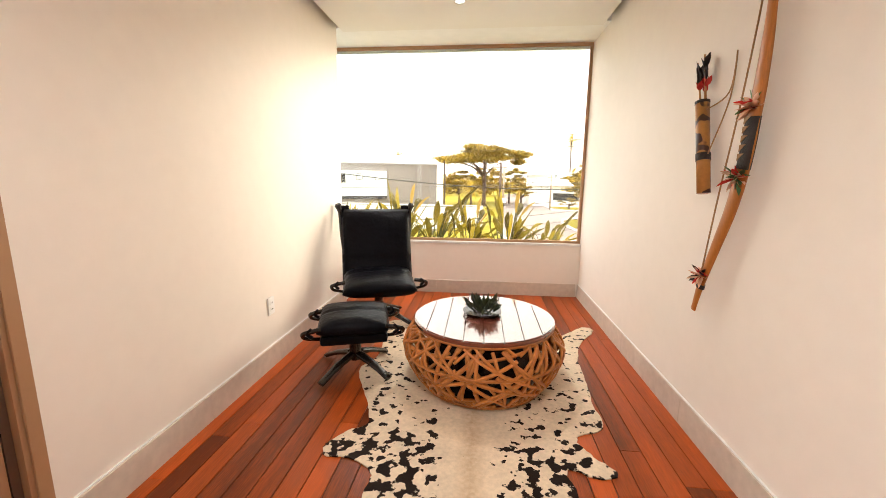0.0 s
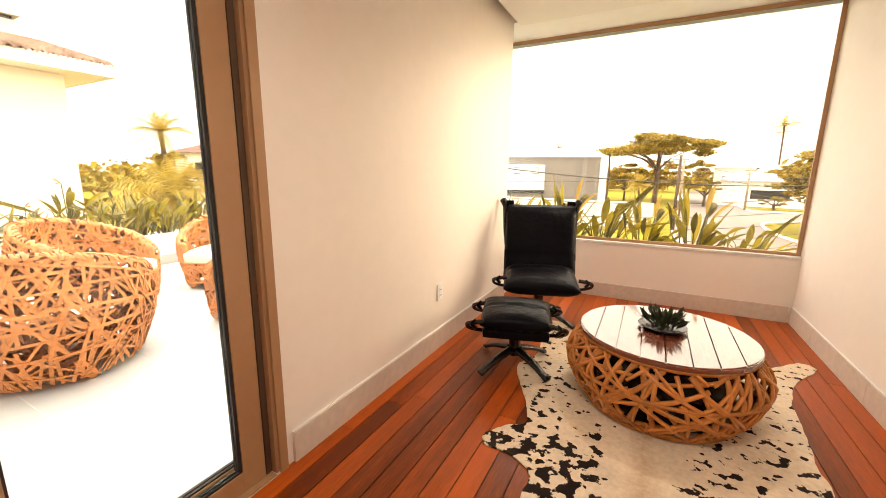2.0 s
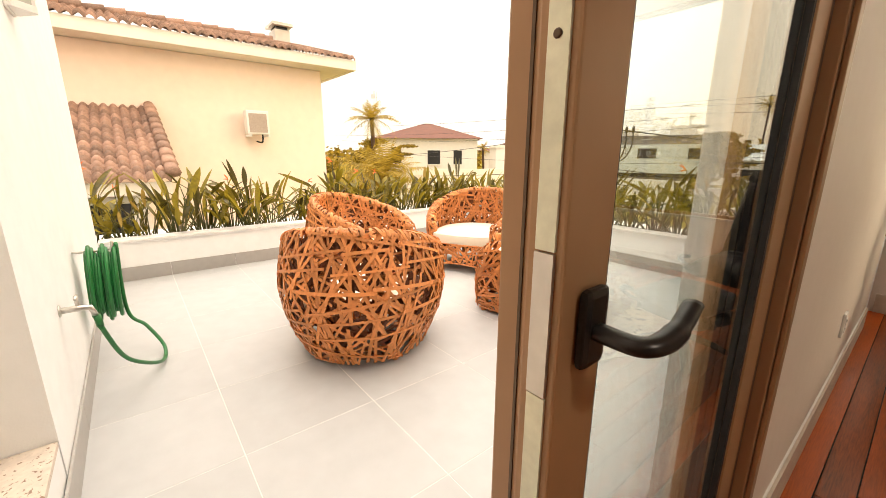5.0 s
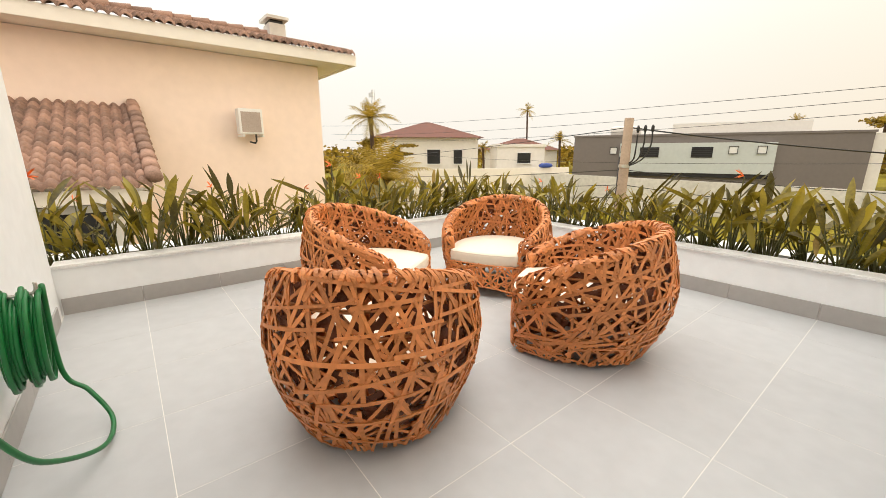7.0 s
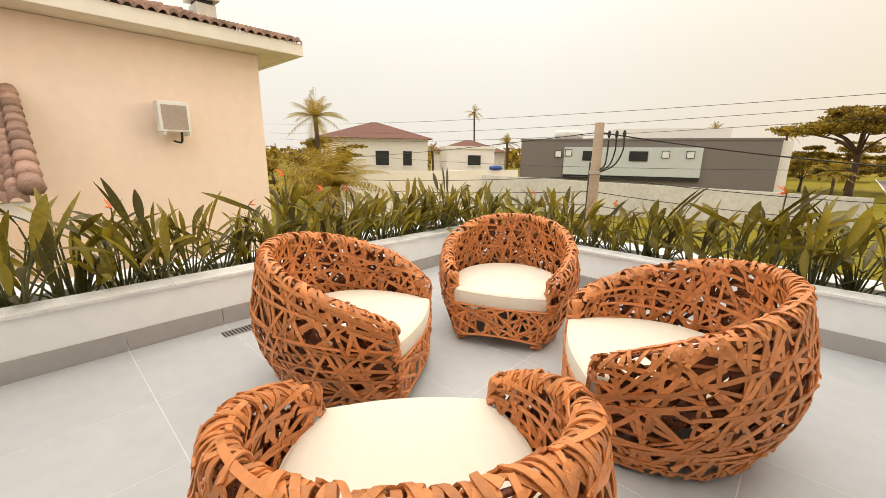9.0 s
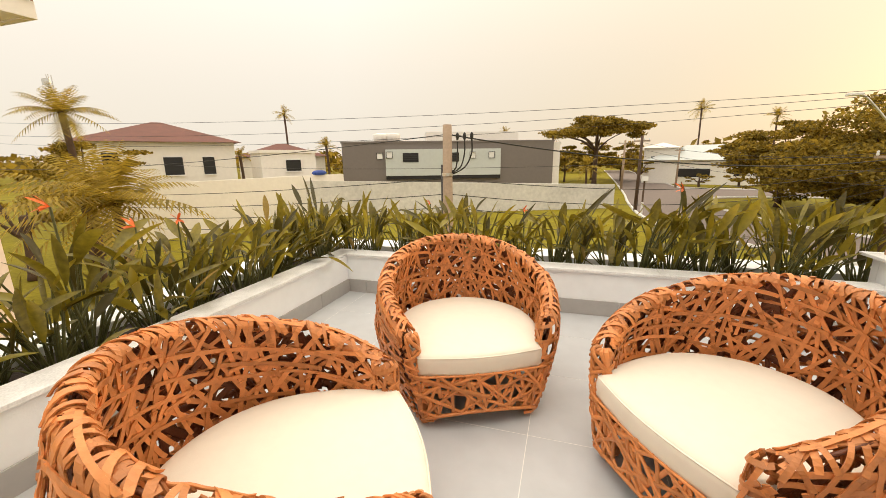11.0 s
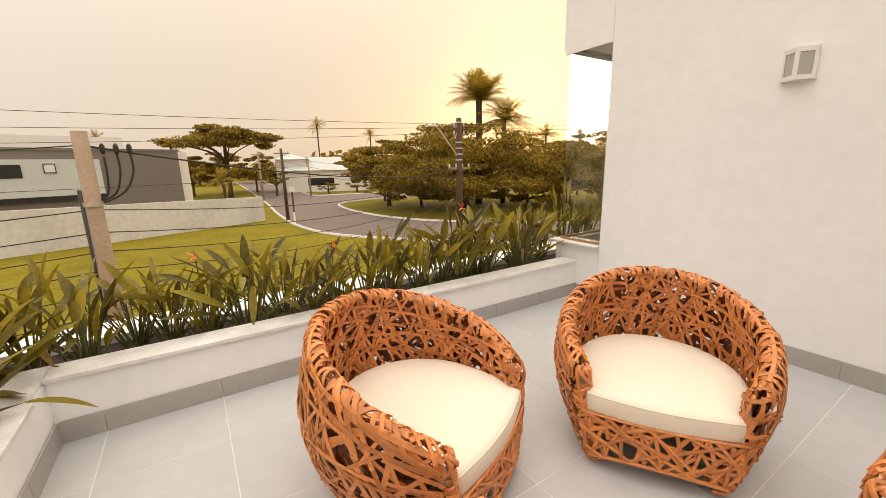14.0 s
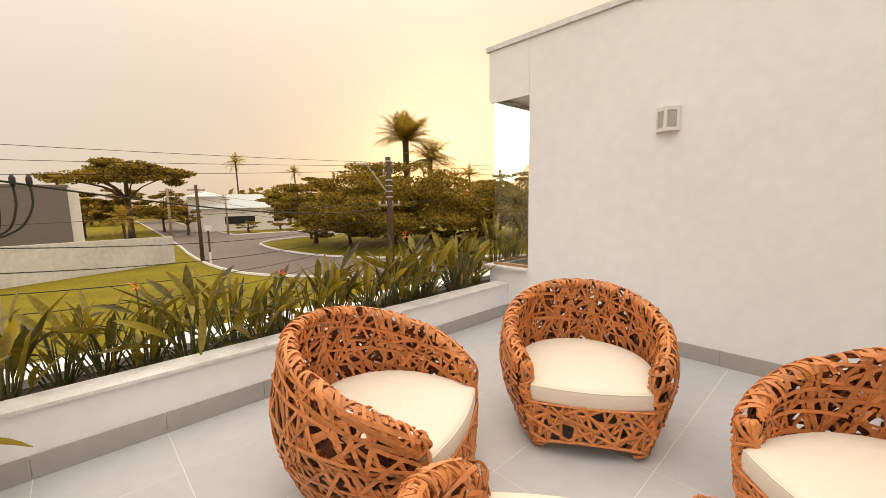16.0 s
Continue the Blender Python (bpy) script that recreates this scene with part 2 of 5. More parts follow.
BOW_WOOD = mat("amber bow wood", (0.42, 0.145, 0.018), 0.4, var=0.15, scale=5, stretch=(6, 6, 0.6), coat=0.05)
TWINE = mat("hemp cord", (0.38, 0.22, 0.10), 0.85, var=0.2, scale=40, bump=0.5, bscale=300)
BAMBOO = two_tone("burnt bamboo", (0.44, 0.20, 0.045), (0.05, 0.02, 0.01), 16, 0.545, 0.575, 0.4, 1)
BINDING = mat("black binding", (0.02, 0.015, 0.012), 0.6, bump=0.5, bscale=200)
FEATHER_RED = mat("red feather", (0.55, 0.03, 0.02), 0.7, var=0.2)
FEATHER_PALE = mat("pale feather", (0.70, 0.45, 0.28), 0.7, var=0.2)
FEATHER_GREEN = mat("green feather", (0.08, 0.16, 0.05), 0.7, var=0.2)
FEATHER_BLACK = mat("black feather", (0.02, 0.015, 0.015), 0.6, var=0.2)
SUCCULENT = mat("succulent leaf", (0.045, 0.055, 0.018), 0.45, var=0.3, scale=8, rnd=0.8, island=True)
OUTLET_MAT = mat("white plastic", (0.88, 0.87, 0.85), 0.35, var=0.01)
TERRAZZO = two_tone("speckled sill stone", (0.66, 0.58, 0.50), (0.30, 0.20, 0.15), 90, 0.62, 0.66, 0.6, 2)
BLUE = mat("blue tarpaulin", (0.02, 0.06, 0.30), 0.5, var=0.15)
LAMP_GLOW = glow_mat("downlight", (1, 0.9, 0.75), 1.5)

for m_, s_ in ((LEATHER, 0.08), (LEAF, 0.6), (WICKER, 0.4), (WICKER_TABLE, 0.35), (FOLIAGE, 0.15), (PALM, 0.2), (GRASS, 0.1), (WOOD_FLOOR, 0.22), (TABLE_WOOD, 0.7), (TILE, 0.35), (HIDE, 0.15)):
    m_.node_tree.nodes["Principled BSDF"].inputs["Specular IOR Level"].default_value = s_



def translucent(m, share):
    """Let part of the light pass through a thin leaf."""
    nt = m.node_tree
    b, out = nt.nodes["Principled BSDF"], nt.nodes["Material Output"]
    tr = nt.nodes.new("ShaderNodeBsdfTranslucent")
    bright = nt.nodes.new("ShaderNodeVectorMath")
    bright.operation = "MULTIPLY"
    bright.inputs[1].default_value = (1.9, 1.6, 1.0)
    nt.links.new(b.inputs["Base Color"].links[0].from_socket, bright.inputs[0])
    nt.links.new(bright.outputs[0], tr.inputs["Color"])
    mx = nt.nodes.new("ShaderNodeMixShader")
    mx.inputs[0].default_value = share
    nt.links.new(b.outputs[0], mx.inputs[1])
    nt.links.new(tr.outputs[0], mx.inputs[2])
    nt.links.new(mx.outputs[0], out.inputs["Surface"])


for m_, s_ in ((LEAF, 0.3), (LEAF_DRY, 0.3), (FOLIAGE, 0.4), (PALM, 0.4)):
    translucent(m_, s_)

# ---- mesh helpers ----
def link(name, bm, material, parent=None, label="", smooth=False):
    me = bpy.data.meshes.new(name)
    bm.normal_update()
    bm.to_mesh(me)
    bm.free()
    me.materials.append(material)
    if smooth:
        for p in me.polygons:
            p.use_smooth = True
    ob = new(name, me)
    if parent:
        ob.parent = parent
    if label:
        ob["label"] = label
    return ob


def part(name, bm, material, parent, label="", smooth=False):
    return link(name, bm, material, parent, label, smooth)


def empty(name, m=None):
    e = new(name)
    e.empty_display_size = 0.1
    if m is not None:
        e.matrix_world = m
    return e


def add_box(bm, x0, x1, y0, y1, z0, z1, bevel=0.0, m=None):
    r = bmesh.ops.create_cube(bm, size=1)
    vs = r["verts"]
    for v in vs:
        v.co = Vector(((x0 + x1) / 2 + v.co.x * (x1 - x0), (y0 + y1) / 2 + v.co.y * (y1 - y0), (z0 + z1) / 2 + v.co.z * (z1 - z0)))
    if bevel:
        es = list({e for v in vs for e in v.link_edges})
        r2 = bmesh.ops.bevel(bm, geom=es, offset=bevel, segments=2, affect="EDGES", profile=0.6)
        vs = list({v for f in r2["faces"] for v in f.verts} | {v for v in vs if v.is_valid})
    if m is not None:
        for v in vs:
            v.co = m @ v.co
    return vs


def box(x0, x1, y0, y1, z0, z1, bevel=0.0, m=None):
    bm = bmesh.new()
    add_box(bm, x0, x1, y0, y1, z0, z1, bevel, m)
    return bm


def add_tube(bm, pts, rad, seg=8, closed=False, flat=1.0, up=None, cap=True):
    """A tube along points; rad: a number or one for each point; flat squeezes it along its normal."""
    pts = [Vector(p) for p in pts]
    n = len(pts)
    rads = rad if isinstance(rad, (list, tuple)) else [rad] * n
    rings, side = [], None
    for i, p in enumerate(pts):
        a = pts[(i - 1) % n] if (closed or i) else p
        b = pts[(i + 1) % n] if (closed or i < n - 1) else p
        t = (b - a).normalized() if (b - a).length > 1e-9 else Vector((0, 0, 1))
        if side is None:
            ref = Vector(up) if up else (Vector((0, 0, 1)) if abs(t.z) < 0.9 else Vector((1, 0, 0)))
            side = t.cross(ref).normalized()
        side = (side - t * side.dot(t)).normalized()
        nrm = side.cross(t)
        rings.append([bm.verts.new(p + rads[i] * (math.cos(2 * math.pi * k / seg) * side + flat * math.sin(2 * math.pi * k / seg) * nrm)) for k in range(seg)])
    for i in range(n if closed else n - 1):
        r0, r1 = rings[i], rings[(i + 1) % n]
        for k in range(seg):
            bm.faces.new((r0[k], r0[(k + 1) % seg], r1[(k + 1) % seg], r1[k]))
    if cap and not closed:
        bm.faces.new(rings[0][::-1])
        bm.faces.new(rings[-1])
    return rings


def tube(pts, rad, **k):
    bm = bmesh.new()
    add_tube(bm, pts, rad, **k)
    return bm


def lathe(profile, seg=32, centre=(0, 0, 0)):
    bm = bmesh.new()
    rings = []
    for r, z in profile:
        rings.append([bm.verts.new((centre[0] + r * math.cos(2 * math.pi * k / seg), centre[1] + r * math.sin(2 * math.pi * k / seg), centre[2] + z)) for k in range(seg)])
    for a, b in zip(rings, rings[1:]):
        for k in range(seg):
            bm.faces.new((a[k], a[(k + 1) % seg], b[(k + 1) % seg], b[k]))
    bm.faces.new(rings[0][::-1])
    bm.faces.new(rings[-1])
    return bm


def smooth_closed(pts, steps=6):
    out = []
    n = len(pts)
    for i in range(n):
        p0, p1, p2, p3 = (Vector(pts[(i + j - 1) % n]) for j in range(4))
        for s in range(steps):
            t = s / steps
            out.append(0.5 * ((2 * p1) + (p2 - p0) * t + (2 * p0 - 5 * p1 + 4 * p2 - p3) * t * t + (3 * p1 - p0 - 3 * p2 + p3) * t ** 3))
    return out


def spline(pts, steps=6):
    out = []
    n = len(pts)
    for i in range(n - 1):
        p0, p1, p2, p3 = (Vector(pts[min(max(i + j - 1, 0), n - 1)]) for j in range(4))
        for s in range(steps):
            t = s / steps
            out.append(0.5 * ((2 * p1) + (p2 - p0) * t + (2 * p0 - 5 * p1 + 4 * p2 - p3) * t * t + (3 * p1 - p0 - 3 * p2 + p3) * t ** 3))
    out.append(Vector(pts[-1]))
    return out


def slab(outline, z0, z1):
    """An upright prism over a closed outline."""
    bm = bmesh.new()
    lo = [bm.verts.new((p[0], p[1], z0)) for p in outline]
    hi = [bm.verts.new((p[0], p[1], z1)) for p in outline]
    n = len(outline)
    bm.faces.new(lo[::-1])
    bm.faces.new(hi)
    for i in range(n):
        bm.faces.new((lo[i], lo[(i + 1) % n], hi[(i + 1) % n], hi[i]))
    bmesh.ops.recalc_face_normals(bm, faces=bm.faces)
    return bm


def structure(name, bm, material, label, category, smooth=False):
    return tagged(link(name, bm, material, None, "", smooth), label, category, "", "structure")


def weave(P, U, V, spacing, width, seed, closed=False, thick=0.0034, long=(0.25, 0.62), angles=(0.0, 0.62, 1.08, 1.57, 2.04, 2.5), edge=0.0):
    """Rounded cane strips laid in four directions over and under each other on the surface P(u, v), U by V metres."""
    rng = random.Random(seed)
    bm = bmesh.new()
    prof = ((1, -0.8), (0.86, 0.5), (0.4, 1.0), (-0.4, 1.0), (-0.86, 0.5), (-1, -0.8))
    n = len(prof)
    step = 0.015

    def at(a, b):
        return P((a / U) % 1.0 if closed else min(max(a / U, 0), 1), min(max(b / V, 0), 1))

    def strip(runs, da, db, w, lev, ph):
        prev = None
        for k, (x, y, s) in enumerate(runs):
            p = at(x, y)
            tu = at(x + 0.004, y) - at(x - 0.004, y)
            tv = at(x, y + 0.004) - at(x, y - 0.004)
            nrm = tu.cross(tv)
            nrm = nrm.normalized() if nrm.length > 1e-12 else Vector((0, 0, 1))
            t = (tu.normalized() * da + tv.normalized() * db).normalized()
            side = t.cross(nrm).normalized()
            tuck = -0.004 if k in (0, len(runs) - 1) else 0.0
            p = p + nrm * (lev + tuck + 0.0009 * math.sin(s * 75 + ph))
            ring = [bm.verts.new(p + side * (w * a_) + nrm * (thick * b_)) for a_, b_ in prof]
            if prev:
                for q in range(n):
                    bm.faces.new((prev[q], prev[(q + 1) % n], ring[(q + 1) % n], ring[q]))
            else:
                bm.faces.new(ring[::-1])
            prev = ring
        bm.faces.new(prev)

    reach = math.hypot(U, V)
    order = (-2.5, 1.5, -0.5, 0.5, -1.5, 2.5)
    for fam, base in enumerate(angles):
        c, s0 = math.cos(base), math.sin(base)
        off = -reach + rng.uniform(0, spacing)
        while off < reach:
            ang = base + rng.uniform(-0.27, 0.27)
            da, db = math.cos(ang), math.sin(ang)
            ox, oy = U / 2 - s0 * off, V / 2 + c * off
            pos = -reach + rng.uniform(0, 0.5)
            while pos < reach:
                ln = rng.uniform(*long)
                w = width * rng.uniform(0.72, 1.15) / 2
                shift = rng.uniform(-0.3, 0.3) * spacing
                ph = rng.uniform(0, 6.28)
                lev = order[fam % 6] * 0.0019 + rng.uniform(-0.0008, 0.0008)
                runs = []
                for j in range(int(ln / step) + 1):
                    s = pos + j * step
                    x, y = ox + da * s - db * shift, oy + db * s + da * shift
                    if edge <= y <= V - edge and ((0 <= x <= U)):
                        runs.append((x, y, s))
                    elif runs:
                        break
                if len(runs) > 2:
                    strip(runs, da, db, w, lev, ph)
                pos += ln + rng.uniform(-0.04, 0.05)
            off += spacing * rng.uniform(0.78, 1.22)
    return bm


# ---- house structure ----
NW, NB = 2.53, 3.35          # nook width, inner face of the window wall
TX, TY, HW = -4.61, 3.125, -1.5   # terrace: inner faces of the two planters, and the tap wall
ZT = -0.01                    # terrace floor

structure("wall_nook_side", box(-0.234, 0, -0.018, 2.84, -0.2, 3.2), WALL_OUT, "white rendered wall between nook and terrace", "wall")
structure("wall_nook_lining", box(0, 0.012, -0.018, 2.84, 0, 2.95), WALL_IN, "cream painted wall of the nook", "wall")
structure("wall_nook_end", box(-0.234, NW, NB, 3.42, -0.2, 0.575), WALL_OUT, "low cream wall below the window", "wall")
structure("wall_nook_end_lining", box(0, NW, NB - 0.012, NB - 0.002, 0, 0.575), WALL_IN, "cream painted wall below the window", "wall")
structure("wall_nook_return", box(-0.234, 0, 2.843, NB - 0.002, -0.2, 0.575), WALL_OUT, "low white wall under the corner glass", "wall")
structure("wall_right", box(NW, NW + 0.2, -3.6, 3.42, -0.2, 3.2), WALL_IN, "cream painted long wall", "wall")
structure("wall_back", box(-0.2, NW, -3.8, -3.6, -0.2, 3.2), WALL_IN, "cream painted wall behind", "wall")
structure("wall_door_end", box(-0.2, 0, -3.6, -2.7, -0.2, 3.2), WALL_IN, "cream painted wall beside the terrace door", "wall")
structure("wall_door_head", box(-0.2, 0, -2.7, -0.021, 2.62, 3.2), WALL_IN, "cream painted lintel above the terrace door", "wall")
structure("window_fascia", box(-0.234, NW, 3.404, 3.425, 2.63, 3.2), WALL_OUT, "white fascia of the window beam", "beam")
structure("window_fascia_side", box(-0.236, -0.21, 2.843, 3.403, 2.60, 3.2), WALL_OUT, "white fascia of the window beam", "beam")
structure("window_head", box(-0.209, NW, 2.843, 3.403, 2.69, 3.2), WALL_OUT, "white overhanging beam above the window", "beam")
structure("ceiling", box(0.012, NW, -3.6, 2.84, 2.95, 3.1), CEIL, "white painted ceiling", "ceiling")
structure("dropped_ceiling", box(0.09, 2.45, -3.5, 2.80, 2.64, 2.72, 0.004), CEIL, "white plaster dropped ceiling", "ceiling")
structure("roof_slab", box(-0.26, NW + 0.2, -3.8, 3.46, 3.204, 3.26), COPING, "pale stone capping on the roof edge", "coping")
structure("nook_ledge", box(-0.30, NW, 3.402, 3.47, 0.578, 0.602, 0.004), COPING, "pale stone ledge under the corner window", "ledge")
structure("nook_ledge_side", box(-0.30, -0.001, 2.845, 3.4, 0.578, 0.602, 0.004), COPING, "pale stone ledge under the corner window", "ledge")
structure("floor_base", box(0, NW, -3.6, NB, -0.2, -0.012), BLACK_RUBBER, "dark subfloor between the boards", "floor")
sill = structure("door_threshold", box(-0.22, 0.02, -2.7, -0.021, -0.2, 0.004), TERRAZZO, "speckled stone door threshold", "threshold")


def plank_floor():
    floor = structure("floor", box(0, NW, -3.6, NB, -0.011, -0.009), BLACK_RUBBER, "glossy red hardwood plank floor", "floor")
    rng = random.Random(3)
    w = NW / 25
    for i in range(25):
        y = -3.6
        cuts = [y] + sorted(rng.uniform(-2.4, 2.6) for _ in range(2)) + [NB]
        for a, b in zip(cuts, cuts[1:]):
            if b - a > 0.05:
                part("plank", box(i * w + 0.0022, (i + 1) * w - 0.0022, a + 0.001, b - 0.001, -0.008, 0.0, 0.0012), WOOD_FLOOR, floor)


def baseboards():
    base = structure("baseboard", box(0.012, 0.014, 0.02, 2.80, 0.0, 0.10), BASE_IN, "grey stone tile baseboard", "baseboard")
    rng = random.Random(5)
    y = 0.02
    while y < 2.83:
        b = min(y + 0.72, 2.838)
        part("tile", box(0.0145, 0.028, y, b - 0.0015, 0.0, 0.148, 0.0015), BASE_IN, base)
        y = b
    x = 0.03
    while x < NW - 0.03:
        b = min(x + 0.9, NW - 0.03)
        part("tile", box(x, b - 0.0015, NB - 0.027, NB - 0.0125, 0.0, 0.148, 0.0015), BASE_IN, base)
        x = b
    y = -3.5
    while y < NB - 0.03:
        b = min(y + 0.9, NB - 0.03)
        part("tile", box(NW - 0.016, NW - 0.002, y, b - 0.0015, 0.0, 0.148, 0.0015), BASE_IN, base)
        y = b


def wall_beads():
    for x0, x1, y0, y1 in ((0.0125, 0.019, 0.02, 2.838), (NW - 0.009, NW - 0.002, -3.5, NB - 0.03)):
        structure("trim", box(x0, x1, y0, y1, 0.1485, 0.154), OUTLET_MAT, "thin white bead along the top of the baseboard", "trim")


def nook_window():
    win = structure("window_1", box(-0.19, NW - 0.003, 3.375, 3.40, 0.603, 0.632), BRONZE, "large clear picture window with thin bronze frame", "window")
    part("window_frame", box(-0.19, NW - 0.003, 3.375, 3.40, 2.655, 2.687), BRONZE, win)
    part("window_frame", box(NW - 0.035, NW - 0.004, 3.374, 3.401, 0.634, 2.653), BRONZE, win)
    part("window_frame", box(-0.205, -0.180, 2.85, 3.372, 0.603, 0.632), BRONZE, win)
    part("window_frame", box(-0.205, -0.180, 2.85, 3.372, 2.655, 2.687), BRONZE, win)
    a = part("pane", box(-0.185, NW - 0.036, 3.384, 3.392, 0.633, 2.654), GLASS, win)
    b = part("pane", box(-0.196, -0.188, 2.846, 3.383, 0.633, 2.654), GLASS, win)
    a.visible_shadow = b.visible_shadow = False
    # inner sill
    part("window_sill", box(0.0, NW - 0.002, NB - 0.022, 3.372, 0.577, 0.6025, 0.003), COPING, win)


def door_leaf(name, x, y0, y1, handle, e):
    """A sliding bronze leaf: stiles, rails, glass, gaskets, and a lever with its plate."""
    d = empty(name, pose(x, 0, 0))
    z0, z1, w, t = 0.012, 2.60, 0.075, 0.021
    part("stile", box(-t, t, y0, y0 + w, z0, z1, 0.003), BRONZE, d)
    part("stile", box(-t, t, y1 - e, y1, z0, z1, 0.003), BRONZE, d)
    part("rail", box(-t, t, y0 + w, y1 - e, z0, z0 + 0.09, 0.002), BRONZE, d)
    part("rail", box(-t, t, y0 + w, y1 - e, z1 - 0.09, z1, 0.002), BRONZE, d)
    gl = part("pane", box(-0.004, 0.004, y0 + w - 0.004, y1 - e + 0.004, z0 + 0.086, z1 - 0.086), GLASS, d)
    gl.visible_shadow = False
    for sx in (-1, 1):
        part("gasket", box(sx * 0.011 - 0.006, sx * 0.011 + 0.006, y0 + w, y0 + w + 0.007, z0 + 0.09, z1 - 0.09), BLACK_RUBBER, d)
        part("gasket", box(sx * 0.011 - 0.006, sx * 0.011 + 0.006, y1 - e - 0.014, y1 - e, z0 + 0.09, z1 - 0.09), BLACK_RUBBER, d)
        part("gasket", box(sx * 0.011 - 0.006, sx * 0.011 + 0.006, y0 + w + 0.007, y1 - e - 0.014, z0 + 0.09, z0 + 0.098), BLACK_RUBBER, d)
    if not handle:
        part("groove", box(0.009, 0.013, y0 - 0.0015, y0 + 0.001, z0, z1), BRONZE_DARK, d, "dark groove in the stile")
    else:
        for a, b in ((0.3, 0.98), (1.125, 2.3)):
            part("lock_strip", box(-0.009, 0.012, y0 - 0.003, y0 + 0.001, a, b), ZINC, d, "pale zinc lock strip with screws")
        part("latch_plate", box(-0.009, 0.012, y0 - 0.004, y0 + 0.001, 0.982, 1.123), STEEL, d, "brushed steel latch plate")
        for z in (0.55, 0.82, 1.30, 1.335, 1.72):
            part("screw", lathe([(0.004, 0), (0.004, 0.001), (0.003, 0.0018)], 10), BRONZE_DARK, d).matrix_local = pose(0.001, y0 - 0.003, z, 90)
        h = part("door_handle", box(t, t + 0.012, y0 + 0.024, y0 + 0.064, 1.008, 1.088, 0.008), BLACK_METAL, d, "black lever handle on a rounded plate")
        part("lever", tube(spline([(t + 0.01, y0 + 0.045, 1.045), (t + 0.05, y0 + 0.045, 1.045), (t + 0.062, y0 + 0.065, 1.047), (t + 0.064, y0 + 0.092, 1.054), (t + 0.060, y0 + 0.130, 1.066)], 5),
             [0.012] * 9 + [0.012] * 6 + [0.010] * 6, flat=0.75, seg=10), BLACK_METAL, h, "black lever", True)
    return tagged(d, "bronze aluminium sliding glass door pushed open", "door", "sliding door leaves")


def door_frame():
    f = structure("door_1", box(-0.16, 0.012, -0.072, -0.022, 0.005, 2.617, 0.003), BRONZE, "bronze aluminium frame of the terrace door", "door frame")
    part("track", box(-0.15, 0.02, -2.69, -0.078, 0.005, 0.011), BRONZE, f)
    part("head_track", box(-0.15, 0.02, -2.69, -0.078, 2.603, 2.618), BRONZE, f)
    part("jamb", box(-0.16, 0.02, -2.697, -2.64, 0.012, 2.60, 0.003), BRONZE, f)
    part("brush_seal", box(-0.055, -0.012, -0.100, -0.074, 0.012, 2.60), BRONZE_DARK, f)
    part("cover_strip", box(0.0135, 0.024, -0.058, -0.016, 0.0, 2.617, 0.003), BRONZE, f)


plank_floor()
baseboards()
wall_beads()
nook_window()
door_frame()
door_leaf("sliding_door", -0.031, -0.905, -0.105, True, 0.10)
door_leaf("sliding_door", -0.092, -0.875, -0.075, False, 0.045)


# ---- terrace ----
structure("wall_tap", box(-4.58, -1.52, HW - 0.25, HW, -0.3, 3.4), WALL_OUT, "white rendered wall with the garden tap", "wall")
structure("wall_tap_low", box(-1.515, -0.2, HW - 0.25, HW - 0.003, -0.3, 0.24), WALL_OUT, "low white wall under a stone sill", "wall")
structure("sill_tap_wall", box(-1.515, -0.2, HW - 0.30, HW - 0.002, 0.243, 0.262), TERRAZZO, "speckled stone window sill", "sill")
structure("wall_tap_recess", box(-1.515, -0.2, HW - 0.30, HW - 0.27, 0.264, 3.4), WALL_IN, "beige recess above the stone sill", "wall")
structure("wall_front_planter", box(TX - 0.16, -0.237, TY + 0.012, TY + 0.17, -3.2, 0.37), WALL_OUT, "white planter wall towards the street", "planter wall")
structure("wall_left_planter", box(TX - 0.17, TX - 0.012, HW - 0.25, TY + 0.010, -3.2, 0.37), WALL_OUT, "white planter wall towards the neighbour", "planter wall")
structure("wall_front_outer", box(TX - 1.1, NW + 1, 3.92, 4.28, -3.2, 0.30), WALL_OUT, "white outer planter wall", "planter wall")
structure("wall_left_outer", box(TX - 1.1, TX - 0.75, HW - 0.25, 3.918, -3.2, 0.30), WALL_OUT, "white outer planter wall", "planter wall")
structure("planter_soil_nook", box(-0.305, NW + 0.2, 3.475, 3.918, -0.2, 0.24), SOIL, "dark planter soil", "soil")
structure("planter_soil_front", box(TX - 0.748, -0.308, TY + 0.172, 3.918, -0.2, 0.24), SOIL, "dark planter soil", "soil")
structure("planter_soil_left", box(TX - 0.748, TX - 0.172, HW - 0.25, TY + 0.170, -0.2, 0.24), SOIL, "dark planter soil", "soil")
structure("terrace_slab", box(TX - 0.012, -0.234, HW, TY + 0.012, -0.3, ZT - 0.0045), GROUT, "pale grout bed under the terrace tiles", "floor")
structure("terrace_slab_edge", box(-0.234, -0.222, HW, 0.0, -0.3, ZT - 0.006), GROUT, "pale grout bed at the door", "floor")
structure("house_body", box(-4.58, NW + 0.2, -8, -3.81, -3.2, 3.2), WALL_OUT, "white house wall further back", "wall")
structure("house_body_below", box(-0.234, NW + 0.2, -3.8, 3.42, -3.2, -0.21), WALL_OUT, "white ground floor wall", "wall")


